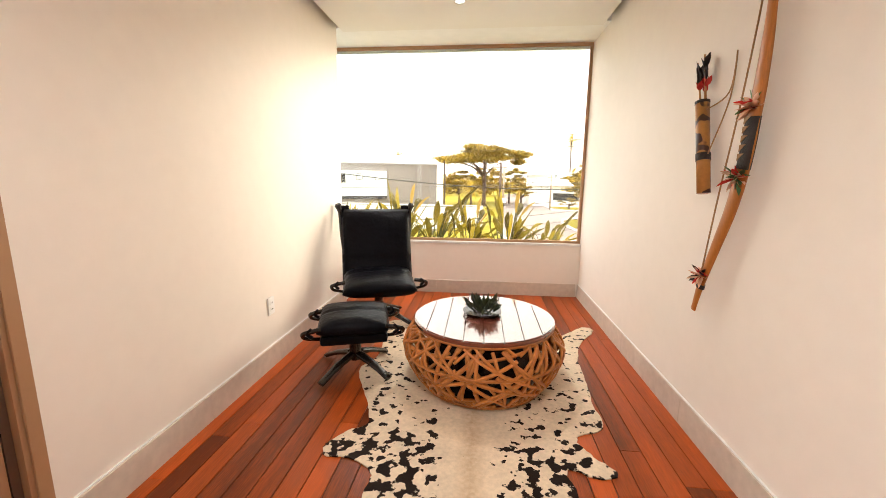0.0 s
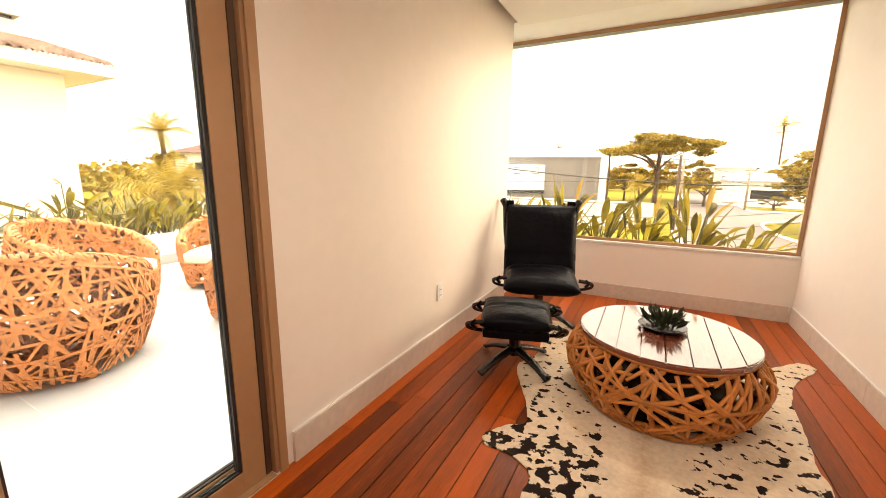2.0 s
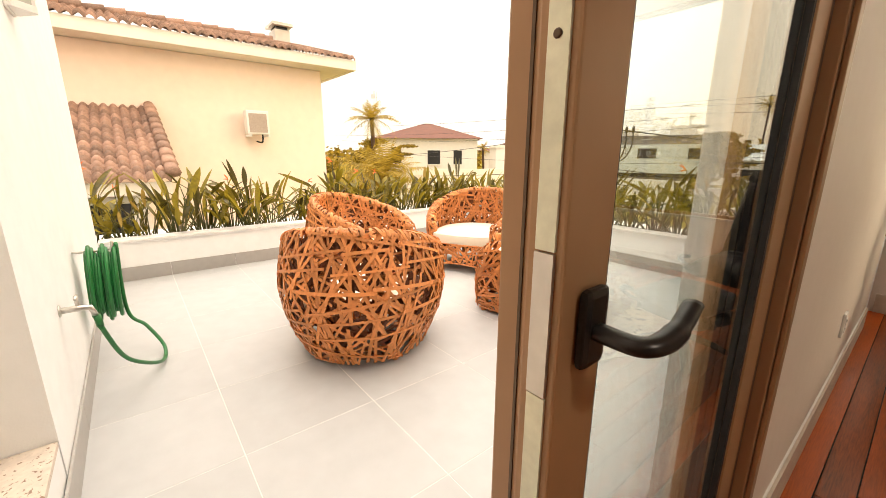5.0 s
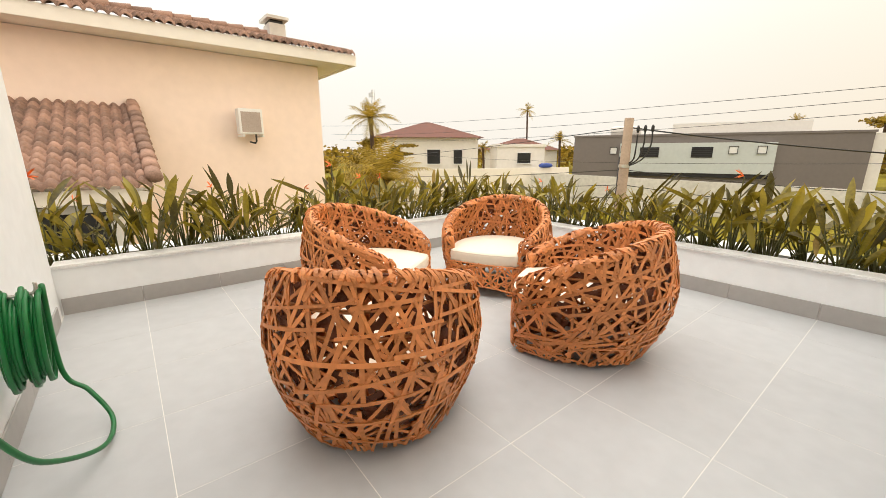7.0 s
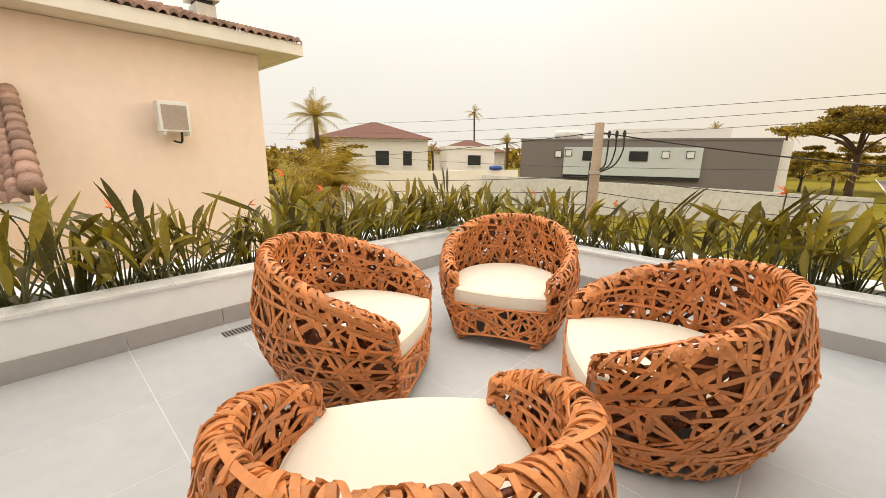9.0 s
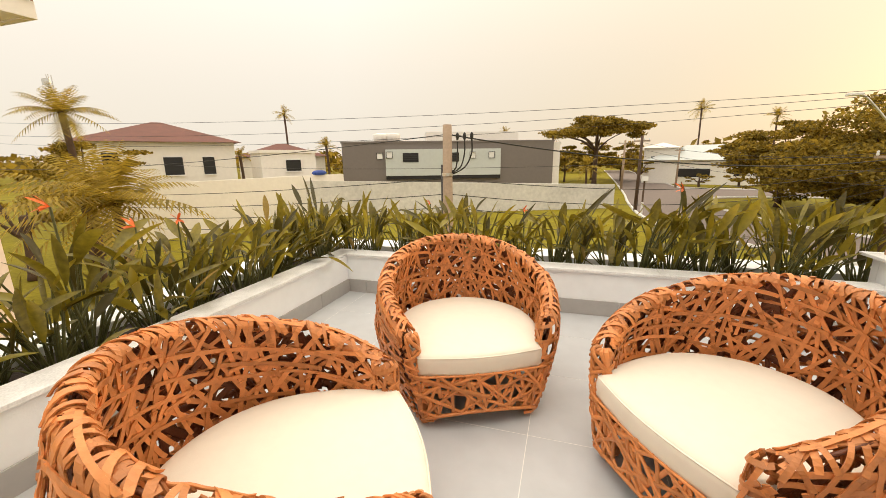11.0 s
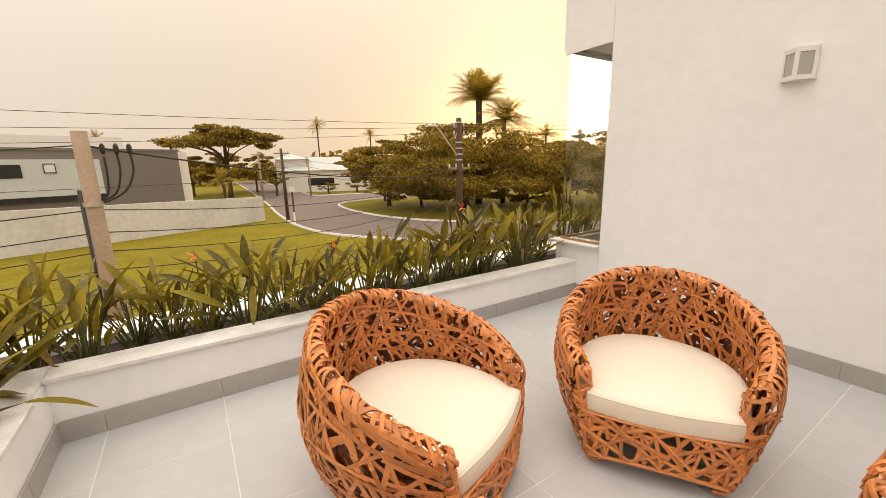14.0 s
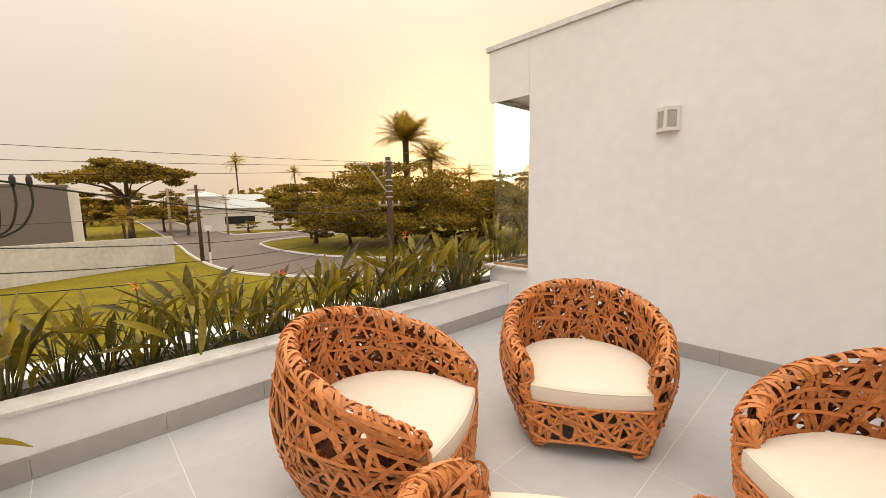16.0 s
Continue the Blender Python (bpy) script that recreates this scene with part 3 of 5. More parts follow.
def copings():
    c = structure("coping", box(TX - 0.19, -0.24, TY - 0.012, TY + 0.01, 0.372, 0.374), COPING, "pale granite coping on the planter walls", "coping")
    x = TX - 0.012
    while x < -0.25:
        b = min(x + 1.45, -0.24)
        part("slab", box(x, b - 0.002, TY - 0.018, TY + 0.19, 0.374, 0.398, 0.003), COPING, c)
        x = b
    y = HW
    while y < TY + 0.18:
        b = min(y + 1.45, TY + 0.19)
        part("slab", box(TX - 0.19, TX - 0.014 if b > TY else TX + 0.018, y, b - 0.002, 0.374, 0.3985, 0.003), COPING, c)
        y = b


def terrace_tiles():
    fl = structure("terrace_floor", box(TX, -0.24, HW, TY, ZT - 0.0042, ZT - 0.0008), GROUT, "grey porcelain tile terrace floor", "floor")
    xs = [TX] + [-4.41 + 0.6 * i for i in range(7)] + [-0.215]
    ys = [HW + 0.01] + [-0.97 + 0.6 * i for i in range(7)] + [TY]
    g = 0.0017
    for xa, xb in zip(xs, xs[1:]):
        for ya, yb in zip(ys, ys[1:]):
            part("tile", box(xa + g, xb - g, ya + g, yb - g, ZT - 0.004, ZT, 0.0006), TILE, fl)
    sk = structure("terrace_skirting", box(TX - 0.011, -0.24, TY + 0.008, TY + 0.0115, ZT, 0.118), GROUT, "grey tile skirting round the terrace", "skirting")
    for xa, xb in zip(xs, xs[1:]):
        part("tile", box(xa + g, xb - g, TY - 0.002, TY + 0.009, ZT, 0.125, 0.001), SKIRT, sk)
        if xa > -4.6 and xb < -1.4:
            part("tile", box(xa + g, xb - g, HW + 0.002, HW + 0.012, ZT, 0.125, 0.001), SKIRT, sk)
    part("tile", box(-1.41, -0.26, HW + 0.002, HW + 0.012, ZT, 0.125, 0.001), SKIRT, sk)
    for ya, yb in zip(ys, ys[1:]):
        part("tile", box(TX - 0.010, TX + 0.002, ya + g, yb - g, ZT, 0.125, 0.001), SKIRT, sk)
    for ya, yb in [(0.0, 0.3), (0.3, 0.9), (0.9, 1.5), (1.5, 2.1), (2.1, 2.7), (2.7, TY)]:
        part("tile", box(-0.246, -0.2345, ya + g, yb - g, ZT, 0.125, 0.001), SKIRT, sk)


def drain_grate():
    d = tagged(empty("drain_grate", pose(-4.405, 0.31, ZT)), "steel slotted floor drain set in the tiles", "drain")
    part("frame", box(-0.055, 0.055, -0.15, 0.15, 0.0005, 0.0015), BLACK_RUBBER, d)
    for i in range(12):
        y = -0.135 + i * 0.0245
        part("bar", box(-0.05, 0.05, y - 0.006, y + 0.006, 0.0015, 0.004), STEEL, d)
    part("rim", box(-0.06, -0.05, -0.15, 0.15, 0.0005, 0.004), STEEL, d)
    part("rim", box(0.05, 0.06, -0.15, 0.15, 0.0005, 0.004), STEEL, d)


def wall_lamp(m):
    """A white wedge lantern: two frosted panes that meet at a front post, between a cap and a base."""
    l = tagged(empty("wall_lamp", m), "white wedge wall lantern with frosted glass panes", "wall lamp", "terrace wall lamps")
    w, d, h = 0.092, 0.095, 0.205
    plan = [(-w, 0.012), (w, 0.012), (w, 0.022), (0.010, d), (-0.010, d), (-w, 0.022)]
    part("back_plate", box(-w - 0.004, w + 0.004, 0.0, 0.0115, -0.006, h + 0.006, 0.003), WHITE_METAL, l)
    part("cap", slab(plan, h - 0.032, h), WHITE_METAL, l)
    part("base", slab(plan, 0, 0.03), WHITE_METAL, l)
    part("post", slab([(0.012, d - 0.002), (-0.012, d - 0.002), (-0.014, d - 0.018), (0.014, d - 0.018)], 0.0302, h - 0.0322), WHITE_METAL, l)
    for sx in (-1, 1):
        part("post", slab([(sx * w, 0.0125), (sx * w, 0.0225), (sx * (w - 0.016), 0.036), (sx * (w - 0.016), 0.0125)], 0.0302, h - 0.0322), WHITE_METAL, l)
        part("pane", slab([(sx * (w - 0.012), 0.026), (sx * (w - 0.015), 0.022), (sx * 0.008, d - 0.017), (sx * 0.011, d - 0.012)], 0.0304, h - 0.0324), FROST, l)


def lounge_round_chair(seed):
    """A tub chair: one thick woven wall that rolls over its rim, closed arm ends, a front apron, four feet."""
    top = empty("wicker_armchair")
    PHI = radians(131)

    def thick(u):
        a = min(abs(u - 0.5) * 2, 1)
        return 0.060 + 0.034 * a * a

    def h(u):
        a = min(abs(u - 0.5) * 2, 1)
        return 0.505 + 0.30 * max(math.cos(a * math.pi / 2), 0) ** 0.85

    def rho(z):
        k = min(max(z, 0), 0.9)
        return 0.375 + 0.135 * math.sin(min(k / 0.44, 1) * math.pi / 2) - 0.11 * max(k - 0.46, 0) ** 1.3 / 0.4

    def spot(phi, off, z):
        r = rho(z) + off
        ahead = max(-math.cos(phi), 0) / -math.cos(PHI)
        ry = r + (0.51 + off - r) * min(ahead, 1)
        return Vector((r * math.sin(phi), ry * math.cos(phi) * (1.0 if abs(phi) < 1.57 else 0.93), z))

    def shell(u, v, off=0.0, z0=0.035):
        return spot((u - 0.5) * 2 * PHI, off, z0 + (h(u) - z0) * v)

    def rolled(u, v):
        phi, hh = (u - 0.5) * 2 * PHI, h(u)
        T = thick(u)
        R = T / 2
        lo, li, arc = hh - R - 0.03, max(hh - R - 0.27, 0.05), math.pi * R
        s = min(max(v, 0), 1) * (lo + arc + li)
        if s < lo:
            return spot(phi, 0, 0.03 + s)
        if s < lo + arc:
            a = (s - lo) / R
            p = spot(phi, -R + R * math.cos(a), hh - R)
            p.z = hh - R + R * math.sin(a)
            return p
        return spot(phi, -T, hh - R - (s - lo - arc))

    part("shell_weave", weave(rolled, 2.3, 1.30, 0.092, 0.0172, seed, long=(0.2, 0.5)), WICKER, top, "woven honey-brown cane strips")["kind"] = "stuff"

    # shade between the two skins, put in as an added layer of dark strips
    def shade_layer(u, v):
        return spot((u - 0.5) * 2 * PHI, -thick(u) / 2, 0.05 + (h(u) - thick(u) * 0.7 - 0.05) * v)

    part("gap_shade_weave", weave(shade_layer, 2.2, 0.62, 0.125, 0.026, seed + 5, long=(0.3, 0.7)), WICKER_DARK, top, "dark cane lattice added as the shade between the two skins")["kind"] = "stuff"
    def rim(u, v):
        R = thick(u) / 2
        a = math.pi * (1.12 * v - 0.06)
        p = spot((u - 0.5) * 2 * PHI, -R + R * math.cos(a), h(u) - R)
        p.z = h(u) - R + (R + 0.0015) * math.sin(a)
        return p

    part("rim_wrap", weave(rim, 2.3, 0.13, 0.075, 0.0165, seed + 8, long=(0.2, 0.3), angles=(1.0, 1.4)), WICKER, top, "cane strips wrapped over the rim")["kind"] = "stuff"
    for side in (0.0, 1.0):
        phi = (side - 0.5) * 2 * PHI
        hh = h(side)

        def cap(u, v, phi=phi, hh=hh, sg=1 if side else -1, R=thick(1) / 2):
            z = 0.03 + v * (hh - 0.032)
            k = R * (math.sqrt(max(1 - ((z - hh + R) / R) ** 2, 0.02)) if z > hh - R else 1)
            a = math.pi * u
            c = spot(phi, -R + k * math.cos(a), z)
            fwd = Vector((math.cos(phi), -math.sin(phi), 0)) * sg
            return c + fwd * (k * 1.1 * math.sin(a))

        part("arm_weave", weave(cap, 0.17, 0.48, 0.075, 0.0172, seed + 3 + int(side), long=(0.2, 0.4)), WICKER, top)["kind"] = "stuff"
    part("rim_cord", tube([shell(0.04 + 0.92 * i / 60, 1, -0.014) + Vector((0, 0, -0.012)) for i in range(61)], 0.006, seg=6), WICKER_DARK, top, "thin dark twisted cord", True)
    # apron under the seat, flush with the arm ends
    pl, pr = shell(0.0, 0.3), shell(1.0, 0.3)

    def apron(u, v):
        z = 0.055 + 0.035 * math.sin(u * math.pi) * (1 - v) + v * 0.236
        e = rho(z) / rho(0.2)
        x = (pl.x + (pr.x - pl.x) * u) * e
        return Vector((x, pl.y - 0.020 - 0.030 * math.sin(u * math.pi), z))

    part("apron", weave(apron, 0.74, 0.25, 0.088, 0.0178, seed + 2, long=(0.25, 0.5)), WICKER, top)["kind"] = "stuff"
    part("apron_rail", tube([apron(0.02 + 0.06 * i, 0.0) for i in range(17)], 0.009), WICKER, top, "", True)
    part("seat_rail", tube([apron(0.04 + 0.0575 * i, 0.97) for i in range(17)], 0.006), WICKER, top, "", True)
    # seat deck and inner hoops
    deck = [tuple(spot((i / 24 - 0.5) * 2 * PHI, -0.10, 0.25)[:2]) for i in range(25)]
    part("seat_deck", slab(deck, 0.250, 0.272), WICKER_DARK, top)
    for z in (0.12, 0.21, 0.56, 0.66):
        pts = []
        for i in range(41):
            u = i / 40
            if h(u) > z + 0.05:
                pts.append(spot((u - 0.5) * 2 * PHI, -0.03, z))
        part("hoop", tube(pts, 0.009, seg=6), WICKER, top, "", True)
    for phi in (PHI * 0.985, -PHI * 0.985, radians(40), radians(-40)):
        p = spot(phi, -0.03, 0.03)
        part("foot", lathe([(0.019, 0.0), (0.023, 0.012), (0.027, 0.06), (0.026, 0.14)], 12, (p.x, p.y, 0.0)), WICKER, top, "", True)
    return tagged(top, "round honey-brown wicker armchair on grey terrace tiles", "armchair", "four wicker armchairs")


def seat_cushion():
    """A thick D-shaped pad with a rounded top and a piped seam."""
    PHI = radians(128)
    bm = bmesh.new()
    out = []
    for i in range(33):
        phi = (i / 32 - 0.5) * 2 * PHI
        out.append(Vector((0.395 * math.sin(phi), 0.395 * math.cos(phi) * (1 if abs(phi) < 1.57 else 1.50), 0)))
    a, b = out[-1], out[0]
    for i in range(1, 12):
        p = a.lerp(b, i / 12)
        p.y -= 0.035 * math.sin(i / 12 * math.pi)
        out.append(p)
    prof = [(0.94, 0.0), (0.99, 0.010), (1.0, 0.028), (1.0, 0.078), (0.993, 0.098), (0.972, 0.110), (0.93, 0.116), (0.82, 0.121), (0.5, 0.126), (0.2, 0.127)]
    c = Vector((0, 0.02, 0))
    rings = [[bm.verts.new(((p - c) * k + c).to_tuple()[:2] + (z,)) for p in out] for k, z in prof]
    n = len(out)
    for r0, r1 in zip(rings, rings[1:]):
        for k in range(n):
            bm.faces.new((r0[k], r0[(k + 1) % n], r1[(k + 1) % n], r1[k]))
    bm.faces.new(rings[0][::-1])
    bm.faces.new(rings[-1])
    ob = link("seat_cushion", bm, CUSHION, None, "", True)
    seam = tube([((p - c) * 0.990 + c).to_tuple()[:2] + (0.100,) for p in out], 0.0035, closed=True, seg=6)
    part("piping", seam, CUSHION, ob, "", True)
    return tagged(ob, "thick cream canvas cushion on a wicker armchair", "cushion", "armchair cushions")


copings()
terrace_tiles()
drain_grate()
wall_lamp(pose(-0.236, 1.395, 2.0, 0, 0, 90))
wall_lamp(pose(-2.55, HW + 0.001, 1.83, 0, 0, 0))

CHAIRS = [(-3.02, 1.80, 26), (-1.823, 1.337, -57), (-2.10, -0.04, 230), (-3.275, 0.577, 122)]
GROW = Matrix.Diagonal((1.03, 1.147, 1.045, 1))
first = lounge_round_chair(11)
pad = seat_cushion()
for i, (x, y, a) in enumerate(CHAIRS):
    m = pose(x, y, ZT, 0, 0, a) @ GROW
    mc = m @ pose(0, 0.012, 0.274) @ Matrix.Diagonal((1, 0.94, 1, 1))
    if i:
        copy_thing(first, m).matrix_basis = m
        copy_thing(pad, mc).matrix_basis = mc
    else:
        first.matrix_basis, pad.matrix_basis = m, mc


# ---- planting ----
def add_leaf(bm, base, tip, width, bend, rng, seg=5):
    """A lance leaf with a folded midrib, drooping towards its tip."""
    base, tip = Vector(base), Vector(tip)
    d = tip - base
    side = d.cross(Vector((0, 0, 1)))
    side = side.normalized() if side.length > 1e-6 else Vector((1, 0, 0))
    side = (Matrix.Rotation(rng.uniform(-0.9, 0.9), 3, d.normalized()) @ side).normalized()
    nrm = side.cross(d).normalized()
    prev = None
    for i in range(seg + 1):
        t = i / seg
        w = width * (math.sin(math.pi * min(t * 0.93 + 0.05, 1)) ** 0.8) * 0.5
        p = base + d * t - Vector((0, 0, bend)) * t * t
        fold = nrm * w * 0.45
        row = [bm.verts.new(p + side * w + fold), bm.verts.new(p), bm.verts.new(p - side * w + fold)]
        if prev:
            bm.faces.new((prev[0], prev[1], row[1], row[0]))
            bm.faces.new((prev[1], prev[2], row[2], row[1]))
        prev = row


def strelitzia(seed, flower):
    """A clump of stalks, each ending in a lance leaf, some with an orange bract."""
    rng = random.Random(seed)
    stalks, leaves, dry = bmesh.new(), bmesh.new(), bmesh.new()
    for i in range(28):
        a, r = rng.uniform(0, 6.28), rng.uniform(0, 0.09)
        b = Vector((r * math.cos(a), r * math.sin(a), 0))
        lean, hgt = rng.uniform(0.03, 0.26), rng.uniform(0.15, 0.56)
        a += rng.uniform(-0.7, 0.7)
        t = b + Vector((lean * math.cos(a), lean * math.sin(a), hgt))
        mid = b.lerp(t, 0.5) + Vector((0, 0, 0.03))
        add_tube(stalks, [b, mid, t], [0.009, 0.007, 0.005], seg=5, cap=False)
        ln = rng.uniform(0.22, 0.46)
        out = rng.uniform(0.12, 0.95)
        tip = t + Vector((out * ln * math.cos(a), out * ln * math.sin(a), ln * math.sqrt(max(1 - out * out, 0.1))))
        add_leaf(dry if rng.random() < 0.04 else leaves, t, tip, rng.uniform(0.035, 0.075), rng.uniform(0, 0.12), rng)
    p = empty("strelitzia")
    part("stalk", stalks, STEM, p, "", True)["kind"] = "stuff"
    part("foliage", leaves, LEAF, p, "", True)["kind"] = "stuff"
    part("dry_leaf", dry, LEAF_DRY, p, "yellowed leaf", True)["kind"] = "stuff"
    if flower:
        f = bmesh.new()
        a = rng.uniform(0, 6.28)
        s = Vector((0.05 * math.cos(a), 0.05 * math.sin(a), 0.80))
        add_tube(f, [(0, 0, 0.1), (s.x * 0.6, s.y * 0.6, 0.4), s], 0.006, seg=5)
        fl = part("flower_stalk", f, STEM, p)
        f = bmesh.new()
        for k in range(6):
            q = a + rng.uniform(-0.6, 0.6)
            add_leaf(f, s, s + Vector((0.08 * math.cos(q), 0.08 * math.sin(q), rng.uniform(-0.02, 0.08))), 0.02, 0.01, rng, 3)
        part("bract", f, FLOWER, fl, "orange pointed bract", True)
    return tagged(p, "leafy green bird-of-paradise plant in the planter", "plant", "planter plants")


KINDS = [strelitzia(40 + k, k == 1) for k in range(6)]
used = set()
rng = random.Random(8)
spots = []
x = TX - 0.45
while x < NW - 0.1:
    spots.append((x, rng.uniform(3.45, 3.75) if x < -0.35 else rng.uniform(3.82, 3.86)))
    x += rng.uniform(0.19, 0.30) if x < -0.3 else rng.uniform(0.34, 0.5)
y = HW - 0.05
while y < 3.3:
    spots.append((TX - rng.uniform(0.32, 0.6), y))
    y += rng.uniform(0.19, 0.30)
for x, y in spots:
    k = rng.randrange(6)
    m = pose(x, y, 0.235, rng.uniform(-4, 4), rng.uniform(-4, 4), rng.uniform(0, 360))
    s = rng.uniform(0.75, 1.12) * (1.12 if x > -0.1 else 1)
    if k in used:
        c = copy_thing(KINDS[k], m)
    else:
        used.add(k)
        c = KINDS[k]
    if x > -0.35:   # behind the nook window the clumps are pressed flat by the narrow planter
        c.matrix_basis = pose(x, y, 0.235) @ Matrix.Diagonal((s, s * 0.42, s, 1))
    else:
        c.matrix_basis = m @ Matrix.Diagonal((s, s, s, 1))

bm = bmesh.new()
add_leaf(bm, (-4.98, 2.72, 0.38), (-4.60, 2.78, 0.47), 0.05, 0.03, random.Random(1), 6)
add_leaf(bm, (-4.60, 2.78, 0.44), (-4.36, 2.80, 0.36), 0.085, 0.05, random.Random(1), 6)
tagged(link("drooping_leaf", bm, LEAF, None, "", True), "long green leaf drooping over the granite coping", "leaf")


# ---- nook things ----
def coffee_table(x, y):
    t = tagged(empty("coffee_table", pose(x, y, 0.008)), "round rattan coffee table with dark slatted top on cowhide", "coffee table")
    prof = [(0.0, 0.375), (0.10, 0.45), (0.20, 0.495), (0.27, 0.503), (0.33, 0.475), (0.40, 0.42)]

    def rad(z):
        for (z0, r0), (z1, r1) in zip(prof, prof[1:]):
            if z <= z1:
                k = (z - z0) / (z1 - z0)
                return r0 + (r1 - r0) * k
        return prof[-1][1]

    def wall(u, v):
        z = 0.012 + v * 0.375
        a = u * 2 * math.pi
        return Vector((rad(z) * math.cos(a), rad(z) * math.sin(a), z))

    part("weave", weave(wall, 2.95, 0.42, 0.100, 0.0225, 21, closed=True, thick=0.007, long=(0.3, 0.8), edge=0.004), WICKER_TABLE, t, "", True)["kind"] = "stuff"
    # black drum added behind the weave so its holes read as shaded
    part("gap_shade_drum", lathe([(0.33, 0.02), (0.37, 0.2), (0.34, 0.38)], 32), EBONY, t)
    for z in (0.014, 0.235, 0.388):
        part("hoop", tube([((rad(z) + 0.002) * math.cos(i / 24 * math.pi), (rad(z) + 0.002) * math.sin(i / 24 * math.pi), z) for i in range(48)], 0.011, closed=True, seg=6), WICKER_TABLE, t, "", True)
    R, n = 0.44, 8
    part("rim", lathe([(R, 0.395), (R + 0.004, 0.40), (R + 0.004, 0.414), (R, 0.418), (R - 0.012, 0.418), (R - 0.012, 0.396)], 48), TABLE_WOOD, t)
    w = 2 * R / n
    for i in range(n):
        x0, x1 = -R + i * w + 0.003, -R + (i + 1) * w - 0.003
        out = []
        for k in range(9):
            xx = x0 + (x1 - x0) * k / 8
            out.append((xx, -math.sqrt(max((R - 0.006) ** 2 - xx * xx, 0.0004))))
        for k in range(8, -1, -1):
            xx = x0 + (x1 - x0) * k / 8
            out.append((xx, math.sqrt(max((R - 0.006) ** 2 - xx * xx, 0.0004))))
        part("slat", slab(out, 0.404, 0.423), TABLE_WOOD, t)


def table_plant(x, y, z):
    p = tagged(empty("potted_succulent", pose(x, y, z)), "dark succulent in a black dish on the coffee table", "plant")
    part("dish", lathe([(0.06, 0.0), (0.10, 0.006), (0.125, 0.020), (0.123, 0.024), (0.10, 0.014), (0.02, 0.010)], 32), EBONY, p, "shallow black dish", True)
    rng = random.Random(4)
    bm = bmesh.new()
    for i in range(110):
        a, r = rng.uniform(0, 6.28), 0.085 * math.sqrt(rng.random())
        b = Vector((r * math.cos(a), r * math.sin(a), 0.015 + rng.uniform(0, 0.04)))
        d = Vector((math.cos(a) * (0.3 + r * 6), math.sin(a) * (0.3 + r * 6), rng.uniform(0.5, 1.3))).normalized() * rng.uniform(0.045, 0.085)
        add_leaf(bm, b, b + d, rng.uniform(0.016, 0.03), rng.uniform(-0.02, 0.015), rng, 3)
    part("leaves", bm, SUCCULENT, p, "", True)["kind"] = "stuff"


def cowhide():
    pts = [(0.70, 0.60), (0.77, 0.72), (0.86, 0.80), (0.80, 0.98), (0.72, 1.15), (0.63, 1.38), (0.70, 1.62), (0.66, 1.90), (0.58, 2.18), (0.70, 2.34), (0.95, 2.22),
           (1.20, 2.16), (1.45, 2.28), (1.62, 2.24), (1.85, 2.05), (2.10, 2.12), (2.34, 2.36), (2.42, 2.28), (2.26, 2.02), (2.16, 1.72), (2.13, 1.40), (2.10, 1.10), (2.10, 0.90), (1.94, 0.80),
           (1.97, 0.68), (2.06, 0.57), (1.98, 0.52), (1.84, 0.56), (1.86, 0.38), (1.80, 0.16), (1.60, 0.02), (1.46, -0.10), (1.30, 0.03), (1.10, 0.14), (0.98, 0.30), (0.97, 0.46), (0.84, 0.53), (0.74, 0.53)]
    rng = random.Random(2)
    out = []
    for p in smooth_closed([(x, y, 0) for x, y in pts], 6):
        out.append((p.x + rng.uniform(-0.006, 0.006), p.y + rng.uniform(-0.006, 0.006)))
    ob = link("cowhide_rug", slab(out, 0.0015, 0.0075), HIDE)
    tagged(ob, "cream cowhide rug with dark brown spots on planks", "rug")


def cushion_block(w, d, h, bulge, seams=()):
    """A padded leather block on z = 0, rounded over its edges, with furrows across it."""
    bm = bmesh.new()
    nx, ny = 22, 22
    tops, bots = [], []
    for j in range(ny + 1):
        rt, rb = [], []
        for i in range(nx + 1):
            u, v = i / nx * 2 - 1, j / ny * 2 - 1
            e = max(1 - abs(u) ** 5, 0) ** 0.5 * max(1 - abs(v) ** 5, 0) ** 0.5
            z = h * 0.5 + (h * 0.5 + bulge) * e * (1 - 0.15 * (u * u + v * v))
            for s in seams:
                z -= 0.012 * math.exp(-((v - s) / 0.05) ** 2)
            z += 0.006 * noise.noise((u * 2.2, v * 2.2, 3.1)) * e
            rt.append(bm.verts.new((u * w / 2, v * d / 2, z)))
            rb.append(bm.verts.new((u * w / 2, v * d / 2, h * 0.5 - h * 0.5 * e)))
        tops.append(rt)
        bots.append(rb)
    for j in range(ny):
        for i in range(nx):
            bm.faces.new((tops[j][i], tops[j][i + 1], tops[j + 1][i + 1], tops[j + 1][i]))
            bm.faces.new((bots[j][i], bots[j + 1][i], bots[j + 1][i + 1], bots[j][i + 1]))
    bmesh.ops.remove_doubles(bm, verts=bm.verts, dist=0.0004)
    return bm


